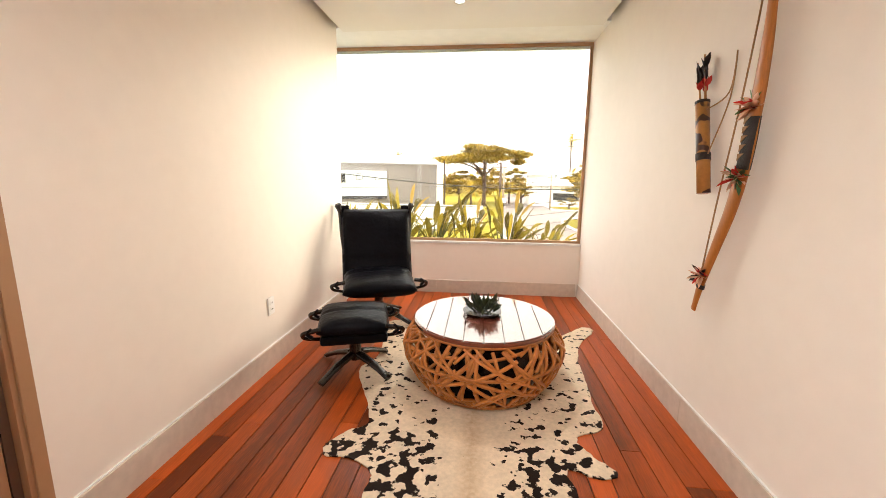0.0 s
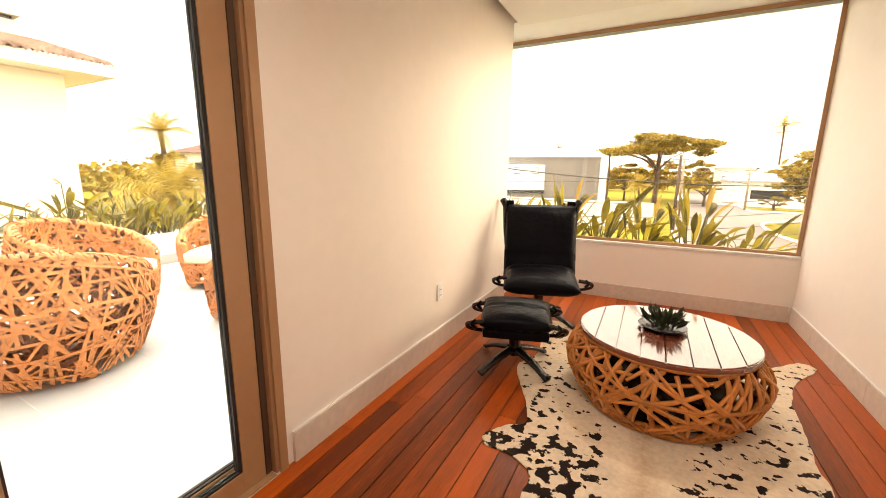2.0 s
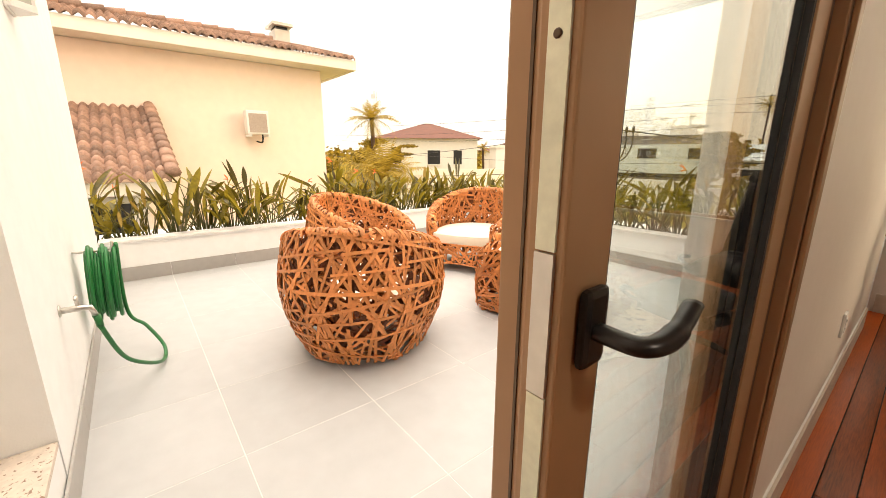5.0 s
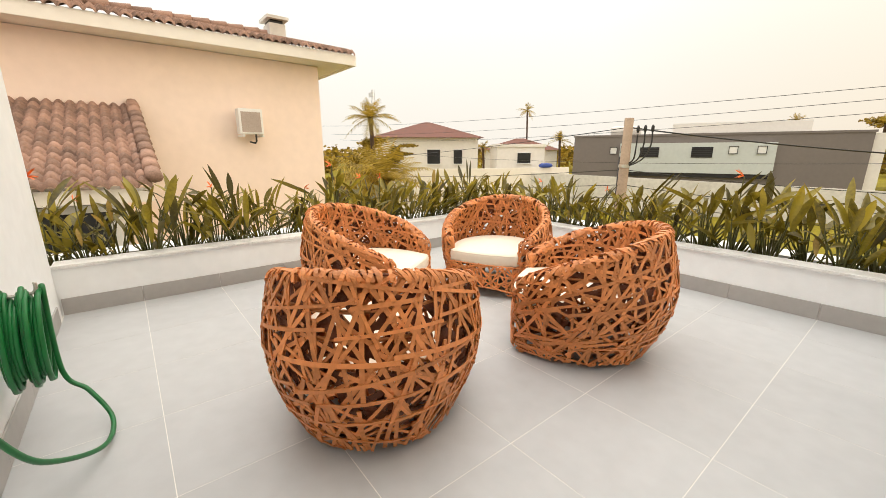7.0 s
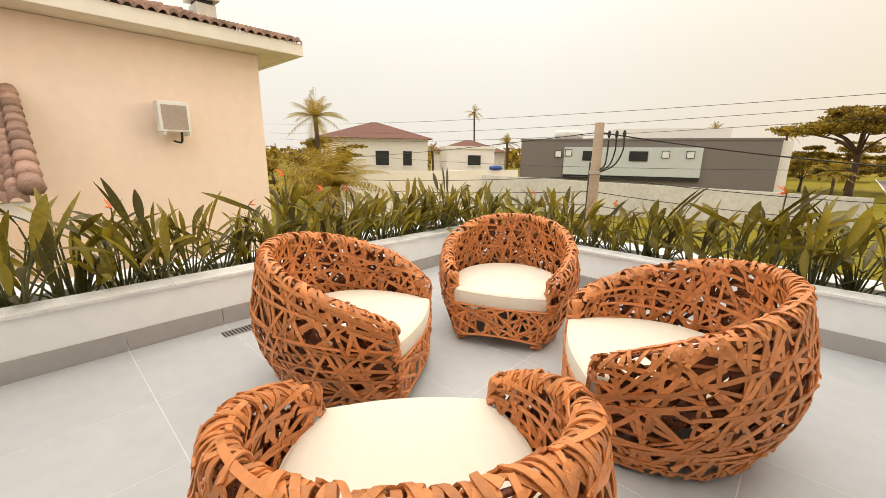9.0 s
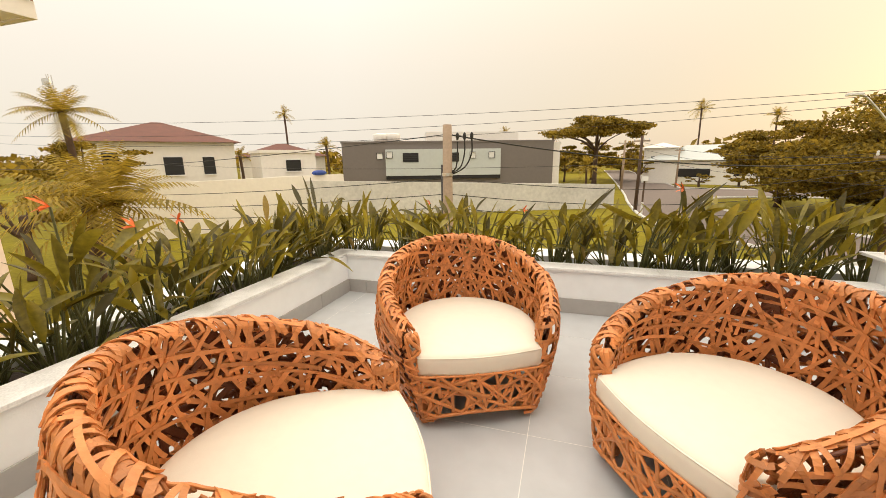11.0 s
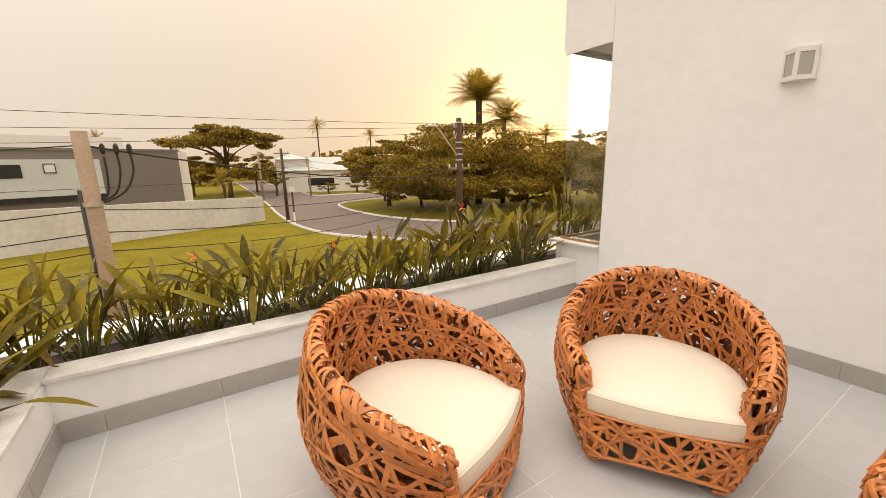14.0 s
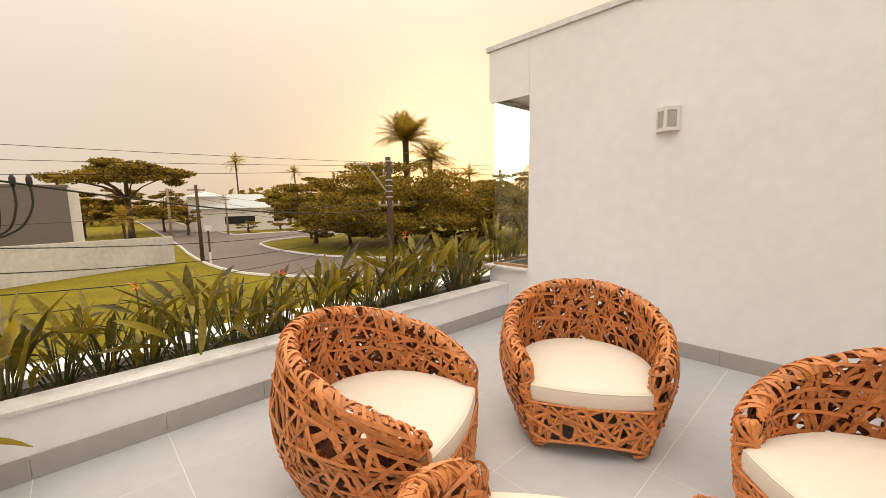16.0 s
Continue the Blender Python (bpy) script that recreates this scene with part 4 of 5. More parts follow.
def star_base(parent, r, z, turn=0):
    for k in range(4):
        a = radians(45 + 90 * k + turn)
        c, s = math.cos(a), math.sin(a)
        arm = spline([(0.03 * c, 0.03 * s, z - 0.02), (0.10 * c, 0.10 * s, z - 0.04), (r * 0.6 * c, r * 0.6 * s, 0.075), (r * c, r * s, 0.02)], 4)
        part("leg", tube(arm, [0.034] * 5 + [0.032] * 4 + [0.028] * (len(arm) - 9), seg=8, flat=0.6), EBONY, parent, "", True)
    part("column", lathe([(0.045, z - 0.06), (0.04, z), (0.04, z + 0.13), (0.06, z + 0.15)], 16), EBONY, parent, "", True)


def bent_arm(parent, sx, y, z, w):
    """A bent lacquered loop that carries the sling at one corner."""
    pts = [(sx * w * 0.60, y + 0.12, z - 0.10), (sx * w, y + 0.08, z - 0.085), (sx * (w + 0.075), y + 0.02, z - 0.05), (sx * (w + 0.085), y - 0.02, z - 0.01), (sx * (w + 0.03), y - 0.045, z + 0.015), (sx * (w - 0.02), y - 0.03, z + 0.02)]
    part("bent_arm", tube(spline(pts, 5), 0.015, seg=8, flat=0.8), EBONY, parent, "", True)
    part("strap", tube(spline([(sx * (w + 0.03), y - 0.045, z + 0.03), (sx * (w + 0.055), y - 0.04, z), (sx * (w + 0.03), y - 0.03, z - 0.03)], 4), 0.012, seg=6), LEATHER, parent, "", True)


def ottoman(x, y, a):
    o = tagged(empty("footstool", pose(x, y, 0, 0, 0, a)), "black leather footstool on a dark bentwood base", "footstool")
    star_base(o, 0.30, 0.14)
    s = part("seat", cushion_block(0.45, 0.42, 0.11, 0.012, (0.0,)), LEATHER, o, "", True)
    s.matrix_local = pose(0, 0, 0.315, 5)
    part("sling", box(-0.21, 0.21, -0.18, 0.18, 0.25, 0.315, 0.02), LEATHER, o)
    for sx in (-1, 1):
        for y0 in (-0.2, 0.16):
            bent_arm(o, sx, y0, 0.365, 0.215)


def lounge_chair(x, y, a):
    c = tagged(empty("lounge_chair", pose(x, y, 0, 0, 0, a)), "tall black leather sling lounge chair on bentwood base", "lounge chair")
    star_base(c, 0.36, 0.16, 8)
    seat = part("seat", cushion_block(0.62, 0.56, 0.15, 0.012, (0.15,)), LEATHER, c, "", True)
    seat.matrix_local = pose(0, -0.02, 0.315, 8)
    back = part("backrest", cushion_block(0.64, 0.72, 0.10, 0.02, (0.90, -0.35)), LEATHER, c, "", True)
    back.matrix_local = pose(0, 0.26, 0.645, 72)
    for sx in (-1, 1):
        bent_arm(c, sx, -0.22, 0.42, 0.31)
        horn = spline([(sx * 0.26, 0.20, 0.35), (sx * 0.315, 0.33, 0.70), (sx * 0.335, 0.405, 0.97), (sx * 0.362, 0.42, 1.05)], 5)
        part("upright", tube(horn, [0.02] * (len(horn) - 5) + [0.026, 0.032, 0.034, 0.03, 0.018], seg=8), EBONY, c, "", True)
        part("wing", slab([(sx * 0.25, 0.0), (sx * 0.345, 0.0), (sx * 0.345, 0.014), (sx * 0.25, 0.014)], 0, 0.24), LEATHER, c).matrix_local = pose(0, 0.375, 0.80, -14)


def outlet(y, z):
    o = tagged(empty("wall_outlet", pose(0.0125, y, z)), "white double wall outlet on the cream wall", "outlet")
    part("plate", box(0, 0.011, -0.037, 0.037, -0.060, 0.060, 0.004), OUTLET_MAT, o)
    for dz in (-0.022, 0.022):
        part("socket", box(0.011, 0.0145, -0.02, 0.02, dz - 0.015, dz + 0.015, 0.002), OUTLET_MAT, o)
        for dy in (-0.009, 0.0, 0.009):
            part("hole", box(0.0145, 0.0149, dy - 0.0025, dy + 0.0025, dz - 0.0025, dz + 0.0025), BLACK_RUBBER, o)


def feathers(parent, centre, mats, n, size, seed):
    rng = random.Random(seed)
    sets = [bmesh.new() for _ in mats]
    for i in range(n):
        d = Vector((rng.uniform(-0.9, 0.1), rng.uniform(-1, 1), rng.uniform(-0.5, 0.9))).normalized() * size * rng.uniform(0.5, 1.1)
        add_leaf(rng.choice(sets), centre, Vector(centre) + d, size * 0.32, rng.uniform(-0.01, 0.02), rng, 4)
    for bm, m in zip(sets, mats):
        part("feather_tuft", bm, m, parent, m.name + " tuft", True)


def bow():
    X = NW - 0.055
    b = tagged(empty("bow", pose(0, 0, 0)), "long wooden bow with feather tufts hung on wall", "bow")
    path = spline([(X, 0.911, 0.669), (X, 0.871, 0.812), (X, 0.795, 1.0), (X, 0.732, 1.154), (X, 0.692, 1.293), (X, 0.671, 1.423), (X, 0.662, 1.537), (X, 0.65, 1.65), (X, 0.644, 1.80), (X, 0.646, 1.94), (X, 0.665, 2.35)], 6)
    wid = [0.013 + 0.026 * math.sin(math.pi * min(max(i / (len(path) - 1), 0.03), 0.97)) ** 0.7 for i in range(len(path))]
    bm = bmesh.new()
    add_tube(bm, path, wid, seg=10, flat=0.4, up=(1, 0, 0))
    part("stave", bm, BOW_WOOD, b, "", True)
    part("string", tube(spline([(X - 0.01, 0.868, 0.84), (X - 0.01, 0.808, 1.22), (X - 0.01, 0.741, 1.582), (X - 0.01, 0.692, 1.953), (X - 0.01, 0.668, 2.30)], 8), 0.0035, seg=6), TWINE, b, "twisted hemp bowstring", True)
    for z0, z1 in ((1.33, 1.55),):
        pts = [p for p in path if z0 <= p.z <= z1]
        part("grip", tube(pts, 0.038, seg=12, flat=0.5, up=(1, 0, 0)), BINDING, b, "black and straw woven grip", True)
        for i, z in enumerate((1.385, 1.42, 1.455, 1.49, 1.525)):
            q = min(path, key=lambda p: abs(p.z - z))
            bm = bmesh.new()
            vs = [bm.verts.new((X - 0.018, q.y + dy, z + dz)) for dy, dz in ((0.022, 0.012), (-0.014, 0.012), (0.022, -0.014))]
            vs += [bm.verts.new((X - 0.021, q.y + dy, z + dz)) for dy, dz in ((0.022, 0.012), (-0.014, 0.012), (0.022, -0.014))]
            bm.faces.new(vs[:3][::-1])
            bm.faces.new(vs[3:])
            for k in range(3):
                bm.faces.new((vs[k], vs[(k + 1) % 3], vs[3 + (k + 1) % 3], vs[3 + k]))
            part("straw_inlay", bm, TWINE, b)
    part("lower_binding", tube([(X, 0.877, 0.79), (X, 0.871, 0.81)], 0.026, seg=10, flat=0.6, up=(1, 0, 0)), BINDING, b)
    feathers(b, (X - 0.01, 0.855, 0.85), [FEATHER_PALE, FEATHER_RED, FEATHER_BLACK], 40, 0.065, 3)
    feathers(b, (X - 0.01, 0.692, 1.30), [FEATHER_PALE, FEATHER_GREEN, FEATHER_RED], 44, 0.068, 4)
    feathers(b, (X - 0.01, 0.66, 1.57), [FEATHER_RED, FEATHER_PALE, FEATHER_GREEN], 44, 0.072, 5)


def quiver():
    X = NW - 0.045
    q = tagged(empty("quiver", pose(X, 0.965, 1.232)), "burnt bamboo quiver holding feathered arrows on wall", "quiver")
    lean = Vector((0, 0.108, 0.437))
    part("tube", tube([(0, 0, 0), lean * 0.5, lean], [0.029, 0.030, 0.031], seg=20), BAMBOO, q, "", True)
    part("band", tube([lean * 0.35, lean * 0.43], 0.0325, seg=20), BINDING, q, "black cord band")
    part("band", tube([lean * 0.975, lean * 1.005], 0.0325, seg=20), BINDING, q)
    for i, (dy, h) in enumerate(((0.012, 0.20), (-0.014, 0.23), (0.0, 0.17))):
        a, e = lean * 0.9 + Vector((0.008 * i, dy, 0)), lean + Vector((0.01 * i, dy * 1.5 + 0.07, h))
        part("arrow", tube([a, e], 0.0045, seg=8), BAMBOO, q, "slim cane arrow", True)
        f = bmesh.new()
        g = random.Random(i)
        for k in range(5):
            p = a.lerp(e, 0.5 + 0.06 * k)
            add_leaf(f, p, p + Vector((g.uniform(-0.02, 0.01), g.uniform(-0.025, 0.025), 0.07)), 0.03, 0, g, 3)
        part("fletching", f, FEATHER_BLACK, q, "black feather fletching", True)
        f = bmesh.new()
        for k in range(4):
            p = a.lerp(e, 0.42)
            add_leaf(f, p, p + Vector((g.uniform(-0.02, 0.01), g.uniform(-0.03, 0.03), 0.045)), 0.025, 0, g, 3)
        part("red_tuft", f, FEATHER_RED, q, "red feather tuft", True)
    part("cord", tube(spline([lean * 0.42 + Vector((0, -0.04, 0)), (0.03, -0.06, 0.42), (0.035, -0.062, 0.62), (0.03, -0.05, 0.45), lean * 0.9 + Vector((0, -0.035, 0))], 6), 0.003, seg=6), TWINE, q, "hemp carrying cord", True)


def downlight(x, y):
    d = tagged(empty("downlight", pose(x, y, 2.64)), "round white recessed ceiling spotlight, the rear one added as fill", "ceiling light")
    part("ring", lathe([(0.048, -0.001), (0.048, -0.006), (0.036, -0.008), (0.034, -0.001)], 28), WHITE_METAL, d, "", True)
    part("lens", lathe([(0.034, -0.002), (0.02, -0.005), (0.004, -0.006)], 24), LAMP_GLOW, d, "", True)


coffee_table(1.46, 1.37)
table_plant(1.45, 1.40, 0.432)
cowhide()
ottoman(0.60, 1.39, 17)
lounge_chair(0.52, 2.32, 18)
outlet(1.388, 0.427)
bow()
quiver()
downlight(1.22, 2.24)
# unseen second fitting, added to carry a fill light for the room
downlight(1.22, -0.76)
# the spot at y = -0.76 is added fill that brightens the interior
for y, watts in ((2.24, 19), (-0.76, 29)):
    bulb = new("downlight_and_fill_lamp", bpy.data.lights.new("downlight_and_fill_lamp", "SPOT"))
    bulb.data.energy, bulb.data.color, bulb.data.spot_size, bulb.data.spot_blend, bulb.data.shadow_soft_size = watts, (1, 0.86, 0.70), radians(150), 0.9, 0.035
    bulb.matrix_world = look((1.22, y, 2.62), (1.22, y, 0))


# ---- tap, hose ----
def garden_tap(x, z):
    t = tagged(empty("garden_tap", pose(x, HW, z)), "chrome garden tap on the white wall", "tap")
    part("body", tube([(0, 0, 0), (0, 0.05, 0), (0, 0.10, -0.005), (0, 0.115, -0.05)], [0.014, 0.014, 0.013, 0.011], seg=12), STEEL, t, "", True)
    part("flange", lathe([(0.026, 0.0), (0.026, 0.004), (0.016, 0.008)], 20), STEEL, t, "", True).matrix_local = pose(0, 0.0, 0, -90)
    part("handle", tube([(-0.035, 0.06, 0.05), (0.035, 0.06, 0.05)], 0.006, seg=8), STEEL, t, "", True)
    part("spindle", tube([(0, 0.06, 0.0), (0, 0.06, 0.055)], 0.007, seg=8), STEEL, t, "", True)
    part("connector", tube([(0, 0.115, -0.045), (0, 0.12, -0.10)], 0.014, seg=12), HOSE, t, "green hose connector", True)


def garden_hose(x, z, tx, tz):
    rng = random.Random(6)
    h = empty("garden_hose", pose(0, 0, 0))
    pts = []
    y0 = HW + 0.05
    for i in range(11 * 14 + 1):
        a = i / 14 * 2 * math.pi
        k = i // 14
        w, hh = 0.10 + 0.02 * math.sin(k * 2.1), 0.20 + 0.03 * math.sin(k * 1.3)
        pts.append((x + w * math.sin(a) + 0.012 * math.sin(k), y0 + 0.0125 * k + 0.01 * math.cos(a), z - 0.2 + hh * math.cos(a)))
    part("coil", tube(pts, 0.0105, seg=8), HOSE, h, "", True)
    part("tail", tube(spline([pts[-1], (x - 0.04, y0 + 0.14, z - 0.40), (x + 0.01, y0 + 0.22, 0.15), (x + 0.12, y0 + 0.29, 0.03), (x + 0.34, y0 + 0.26, 0.03), (x + 0.60, y0 + 0.13, 0.21), (tx, HW + 0.12, tz - 0.10)], 8), 0.0105, seg=8), HOSE, h, "", True)
    part("hook", tube(spline([(x, HW, z), (x, HW + 0.09, z), (x, HW + 0.17, z + 0.005), (x, HW + 0.18, z + 0.05)], 5), 0.007, seg=8), STEEL, h, "steel wall hook", True)
    tagged(h, "coiled green garden hose on a wall hook", "hose")


garden_tap(-2.05, 0.555)
garden_hose(-2.8, 0.66, -2.05, 0.555)


# ---- surroundings ----
GZ = -3.2
structure("ground", box(-400, 400, -300, 600, GZ - 0.5, GZ), GRASS, "mown green grass ground", "ground")


def hip_roof(bm, x0, x1, y0, y1, z, rise, over=0.5):
    x0, x1, y0, y1 = x0 - over, x1 + over, y0 - over, y1 + over
    w, d = x1 - x0, y1 - y0
    i = min(w, d) / 2
    if w > d:
        ra, rb = (x0 + i, (y0 + y1) / 2), (x1 - i, (y0 + y1) / 2)
    else:
        ra, rb = ((x0 + x1) / 2, y0 + i), ((x0 + x1) / 2, y1 - i)
    v = [bm.verts.new(p) for p in ((x0, y0, z), (x1, y0, z), (x1, y1, z), (x0, y1, z), (*ra, z + rise), (*rb, z + rise))]
    if w > d:
        fs = [(0, 1, 5, 4), (1, 2, 5), (2, 3, 4, 5), (3, 0, 4), (3, 2, 1, 0)]
    else:
        fs = [(0, 1, 4), (1, 2, 5, 4), (2, 3, 5), (3, 0, 4, 5), (3, 2, 1, 0)]
    for f in fs:
        bm.faces.new([v[k] for k in f])


def house(m, w, d, z0, z1, wall_m, roof_m, rise, label, wins=(), flat=False):
    """A far house: walls, a hipped or flat roof, framed windows on its street side (local -y)."""
    h = tagged(empty("house", m), label, "house")
    part("wall", box(-w / 2, w / 2, 0, d, z0, z1), wall_m, h)
    bm = bmesh.new()
    if flat:
        add_box(bm, -w / 2 - 0.1, w / 2 + 0.1, -0.1, d + 0.1, z1, z1 + 0.25)
    else:
        hip_roof(bm, -w / 2, w / 2, 0, d, z1, rise)
    part("roof", bm, roof_m, h)
    for x, z, ww, hh in wins:
        win = part("window", box(x - ww / 2, x + ww / 2, -0.06, 0.02, z - hh / 2, z + hh / 2), DARK_WIN, h)
        part("frame", box(x - ww / 2 - 0.08, x + ww / 2 + 0.08, -0.10, -0.061, z + hh / 2, z + hh / 2 + 0.08), WHITE_METAL, win)
        part("sill", box(x - ww / 2 - 0.08, x + ww / 2 + 0.08, -0.12, -0.061, z - hh / 2 - 0.08, z - hh / 2), WHITE_METAL, win)
    return h


# the cream neighbour with its tiled roofs
def barrel_roof(parent, x_low, z_low, x_high, z_high, y0, y1, width, name="roof_tiles"):
    """Rows of overlapping barrel tiles on a slope that falls towards +x."""
    L = math.hypot(x_high - x_low, z_high - z_low)
    d = Vector((x_high - x_low, 0, z_high - z_low)) / L
    n = Vector((-d.z, 0, d.x)) * (1 if d.x > 0 else -1)
    if n.z < 0:
        n = -n
    verts, faces = [], []
    rows, cols = int(L / 0.215) + 1, round((y1 - y0) / width)
    width = (y1 - y0) / cols
    rng = random.Random(12)
    for r in range(rows):
        for c in range(cols):
            yc = y0 + (c + 0.5) * width
            jit = rng.uniform(-0.003, 0.003)
            k0 = len(verts)
            for s in (0.0, 0.25):
                base = Vector((x_low, 0, z_low)) + d * min(r * 0.215 + s + jit, L + 0.1) + n * (0.045 if s == 0 else 0.0)
                for a in range(7):
                    t = a / 6
                    yy = yc - width / 2 + t * width * 1.05
                    lift = 0.062 * max(math.cos((t - 0.42) * 1.25 * math.pi), 0) ** 0.8 - 0.02
                    p = base + n * lift
                    verts.append((p.x, yy, p.z))
            for a in range(6):
                faces.append((k0 + a, k0 + a + 1, k0 + 7 + a + 1, k0 + 7 + a))
            k1 = len(verts)
            for a in range(7):
                v = verts[k0 + a]
                verts.append((v[0], v[1], v[2] - 0.07))
            for a in range(6):
                faces.append((k1 + a, k1 + a + 1, k0 + a + 1, k0 + a))
    me = bpy.data.meshes.new(name)
    me.from_pydata(verts, [], faces)
    me.materials.append(ROOF)
    for p in me.polygons:
        p.use_smooth = True
    ob = new(name, me)
    ob.parent = parent
    ob["kind"] = "stuff"
    ob["label"] = "rows of weathered barrel roof tiles"
    return ob


def neighbour():
    h = tagged(empty("neighbour_house"), "cream rendered house with weathered barrel-tile roofs", "house")
    part("wall", box(-20, -10.6, -12, 3.2, GZ, 3.36), PEACH, h, "cream rendered wall")
    part("fascia", box(-10.05, -9.93, -12.5, 3.92, 3.36, 3.60, 0.01), WHITE_HOUSE, h)
    part("fascia", box(-13.6, -10.06, 3.80, 3.92, 3.36, 3.60, 0.01), WHITE_HOUSE, h)
    part("soffit", box(-20, -10.06, -12, 3.79, 3.37, 3.40), WHITE_HOUSE, h)
    barrel_roof(h, -9.90, 3.63, -13.6, 4.62, -12.4, 3.88, 0.16)
    bm = bmesh.new()
    for i in range(36):
        y = -12 + i * 0.42
        add_tube(bm, [(-13.65, y, 4.68), (-13.65, y + 0.45, 4.71)], [0.11, 0.13], seg=8)
    part("ridge_tiles", bm, ROOF, h, "", True)["kind"] = "stuff"
    ch = part("chimney", box(-13.9, -13.3, 2.95, 3.4, 4.3, 4.95), CONCRETE, h, "small grey chimney")
    part("cap", box(-14.0, -13.2, 2.87, 3.48, 5.05, 5.13), CONCRETE, ch)
    part("cap_slats", box(-13.85, -13.35, 3.0, 3.35, 4.951, 5.049), DARK_WIN, ch)
    # lower wing
    part("wing_wall", box(-10.59, -7.8, -9, -0.98, GZ, 0.62), WHITE_HOUSE, h)
    part("wing_fascia", box(-7.40, -7.30, -9, -0.67, 0.60, 0.79), WHITE_HOUSE, h)
    barrel_roof(h, -7.22, 0.84, -10.55, 2.14, -9, -0.67, 0.155)
    bm = bmesh.new()
    for i in range(11):
        a, b = Vector((-7.2, -0.63, 0.93)), Vector((-10.5, -0.63, 2.23))
        p, q = a.lerp(b, i / 11), a.lerp(b, (i + 1.25) / 11)
        add_tube(bm, [p, q + Vector((0, 0, -0.02))], [0.11, 0.09], seg=8, flat=0.7)
    part("verge_tiles", bm, ROOF, h, "", True)["kind"] = "stuff"
    wn_ = part("window", box(-7.79, -7.74, -2.5, -1.2, -1.1, 0.45), DARK_WIN, h)
    part("frame", box(-7.80, -7.70, -2.6, -2.5, -1.2, 0.55), WHITE_METAL, wn_)
    part("frame", box(-7.80, -7.70, -1.2, -1.1, -1.2, 0.55), WHITE_METAL, wn_)
    part("frame", box(-7.80, -7.70, -2.5, -1.2, 0.45, 0.55), WHITE_METAL, wn_)


def condenser():
    a = tagged(empty("air_conditioner", pose(-10.58, 1.42, 1.62)), "white wall-mounted air conditioner condenser on brackets", "air conditioner")
    part("case", box(0.12, 0.40, -0.25, 0.25, 0.06, 0.60, 0.02), WHITE_METAL, a)
    part("grille", box(0.401, 0.41, -0.20, 0.20, 0.10, 0.53), AC_FRONT, a)
    for sy in (-0.2, 0.2):
        part("bracket", box(0.0, 0.50, sy - 0.02, sy + 0.02, 0.0, 0.05), WHITE_METAL, a)
    part("pipe", tube(spline([(0.3, 0.1, 0.06), (0.3, 0.08, -0.12), (0.05, 0.02, -0.10)], 6), 0.02, seg=6), WIRE, a, "", True)


def leaf_cloud(bm, centre, rx, rz, n, size, rng):
    for _ in range(n):
        v = Vector((rng.gauss(0, 1), rng.gauss(0, 1), rng.gauss(0, 1))).normalized() * (rng.random() ** 0.4)
        c = Vector(centre) + Vector((v.x * rx, v.y * rx, v.z * rz))
        a, t = rng.uniform(0, 6.28), rng.uniform(-0.9, 0.9)
        d = Vector((math.cos(a) * math.cos(t), math.sin(a) * math.cos(t), math.sin(t))) * size * rng.uniform(0.6, 1.3)
        s = d.cross(Vector((rng.uniform(-1, 1), rng.uniform(-1, 1), rng.uniform(-1, 1)))).normalized() * size * 0.42
        vs = [bm.verts.new(c - d * 0.5), bm.verts.new(c + s), bm.verts.new(c + d * 0.6), bm.verts.new(c - s)]
        bm.faces.new(vs)


def tree(x, y, height, crown, seed, flatness=0.6, clumps=26, leaves=60, size=0.35, z=None, label="broad leafy green tree", trunk=0.18):
    """A tapered trunk with forked limbs and a crown of leaf clumps."""
    rng = random.Random(seed)
    z = GZ if z is None else z
    t = tagged(empty("tree", pose(x, y, z)), label, "tree")
    top = height - crown * flatness
    bm = bmesh.new()
    add_tube(bm, spline([(0, 0, 0), (0.1 * rng.uniform(-1, 1), 0.1, top * 0.5), (0, 0.1, top)], 4), [trunk * k for k in (1.3, 1.1, 1.0, 0.95, 0.9, 0.85, 0.8, 0.7, 0.6)], seg=8)
    part("trunk", bm, BARK, t, "", True)
    lv = bmesh.new()
    for i in range(clumps):
        a = rng.uniform(0, 6.28)
        r = crown * math.sqrt(rng.random())
        zz = top + crown * flatness * (rng.uniform(-0.35, 1.0) * math.sqrt(max(1 - (r / crown) ** 2, 0.05)))
        c = Vector((r * math.cos(a), r * math.sin(a), zz))
        if i < 9:
            part("limb", tube(spline([(0, 0.05, top * 0.62), (c.x * 0.35, c.y * 0.35, top * 0.85), c], 3), [trunk * 0.45] * 3 + [trunk * 0.25] * 3 + [trunk * 0.12], seg=6), BARK, t, "", True)
        leaf_cloud(lv, c, crown * rng.uniform(0.15, 0.30), crown * rng.uniform(0.035, 0.085), int(leaves * 2.5), size * 0.52, rng)
    part("crown", lv, FOLIAGE, t)["kind"] = "stuff"
    return t


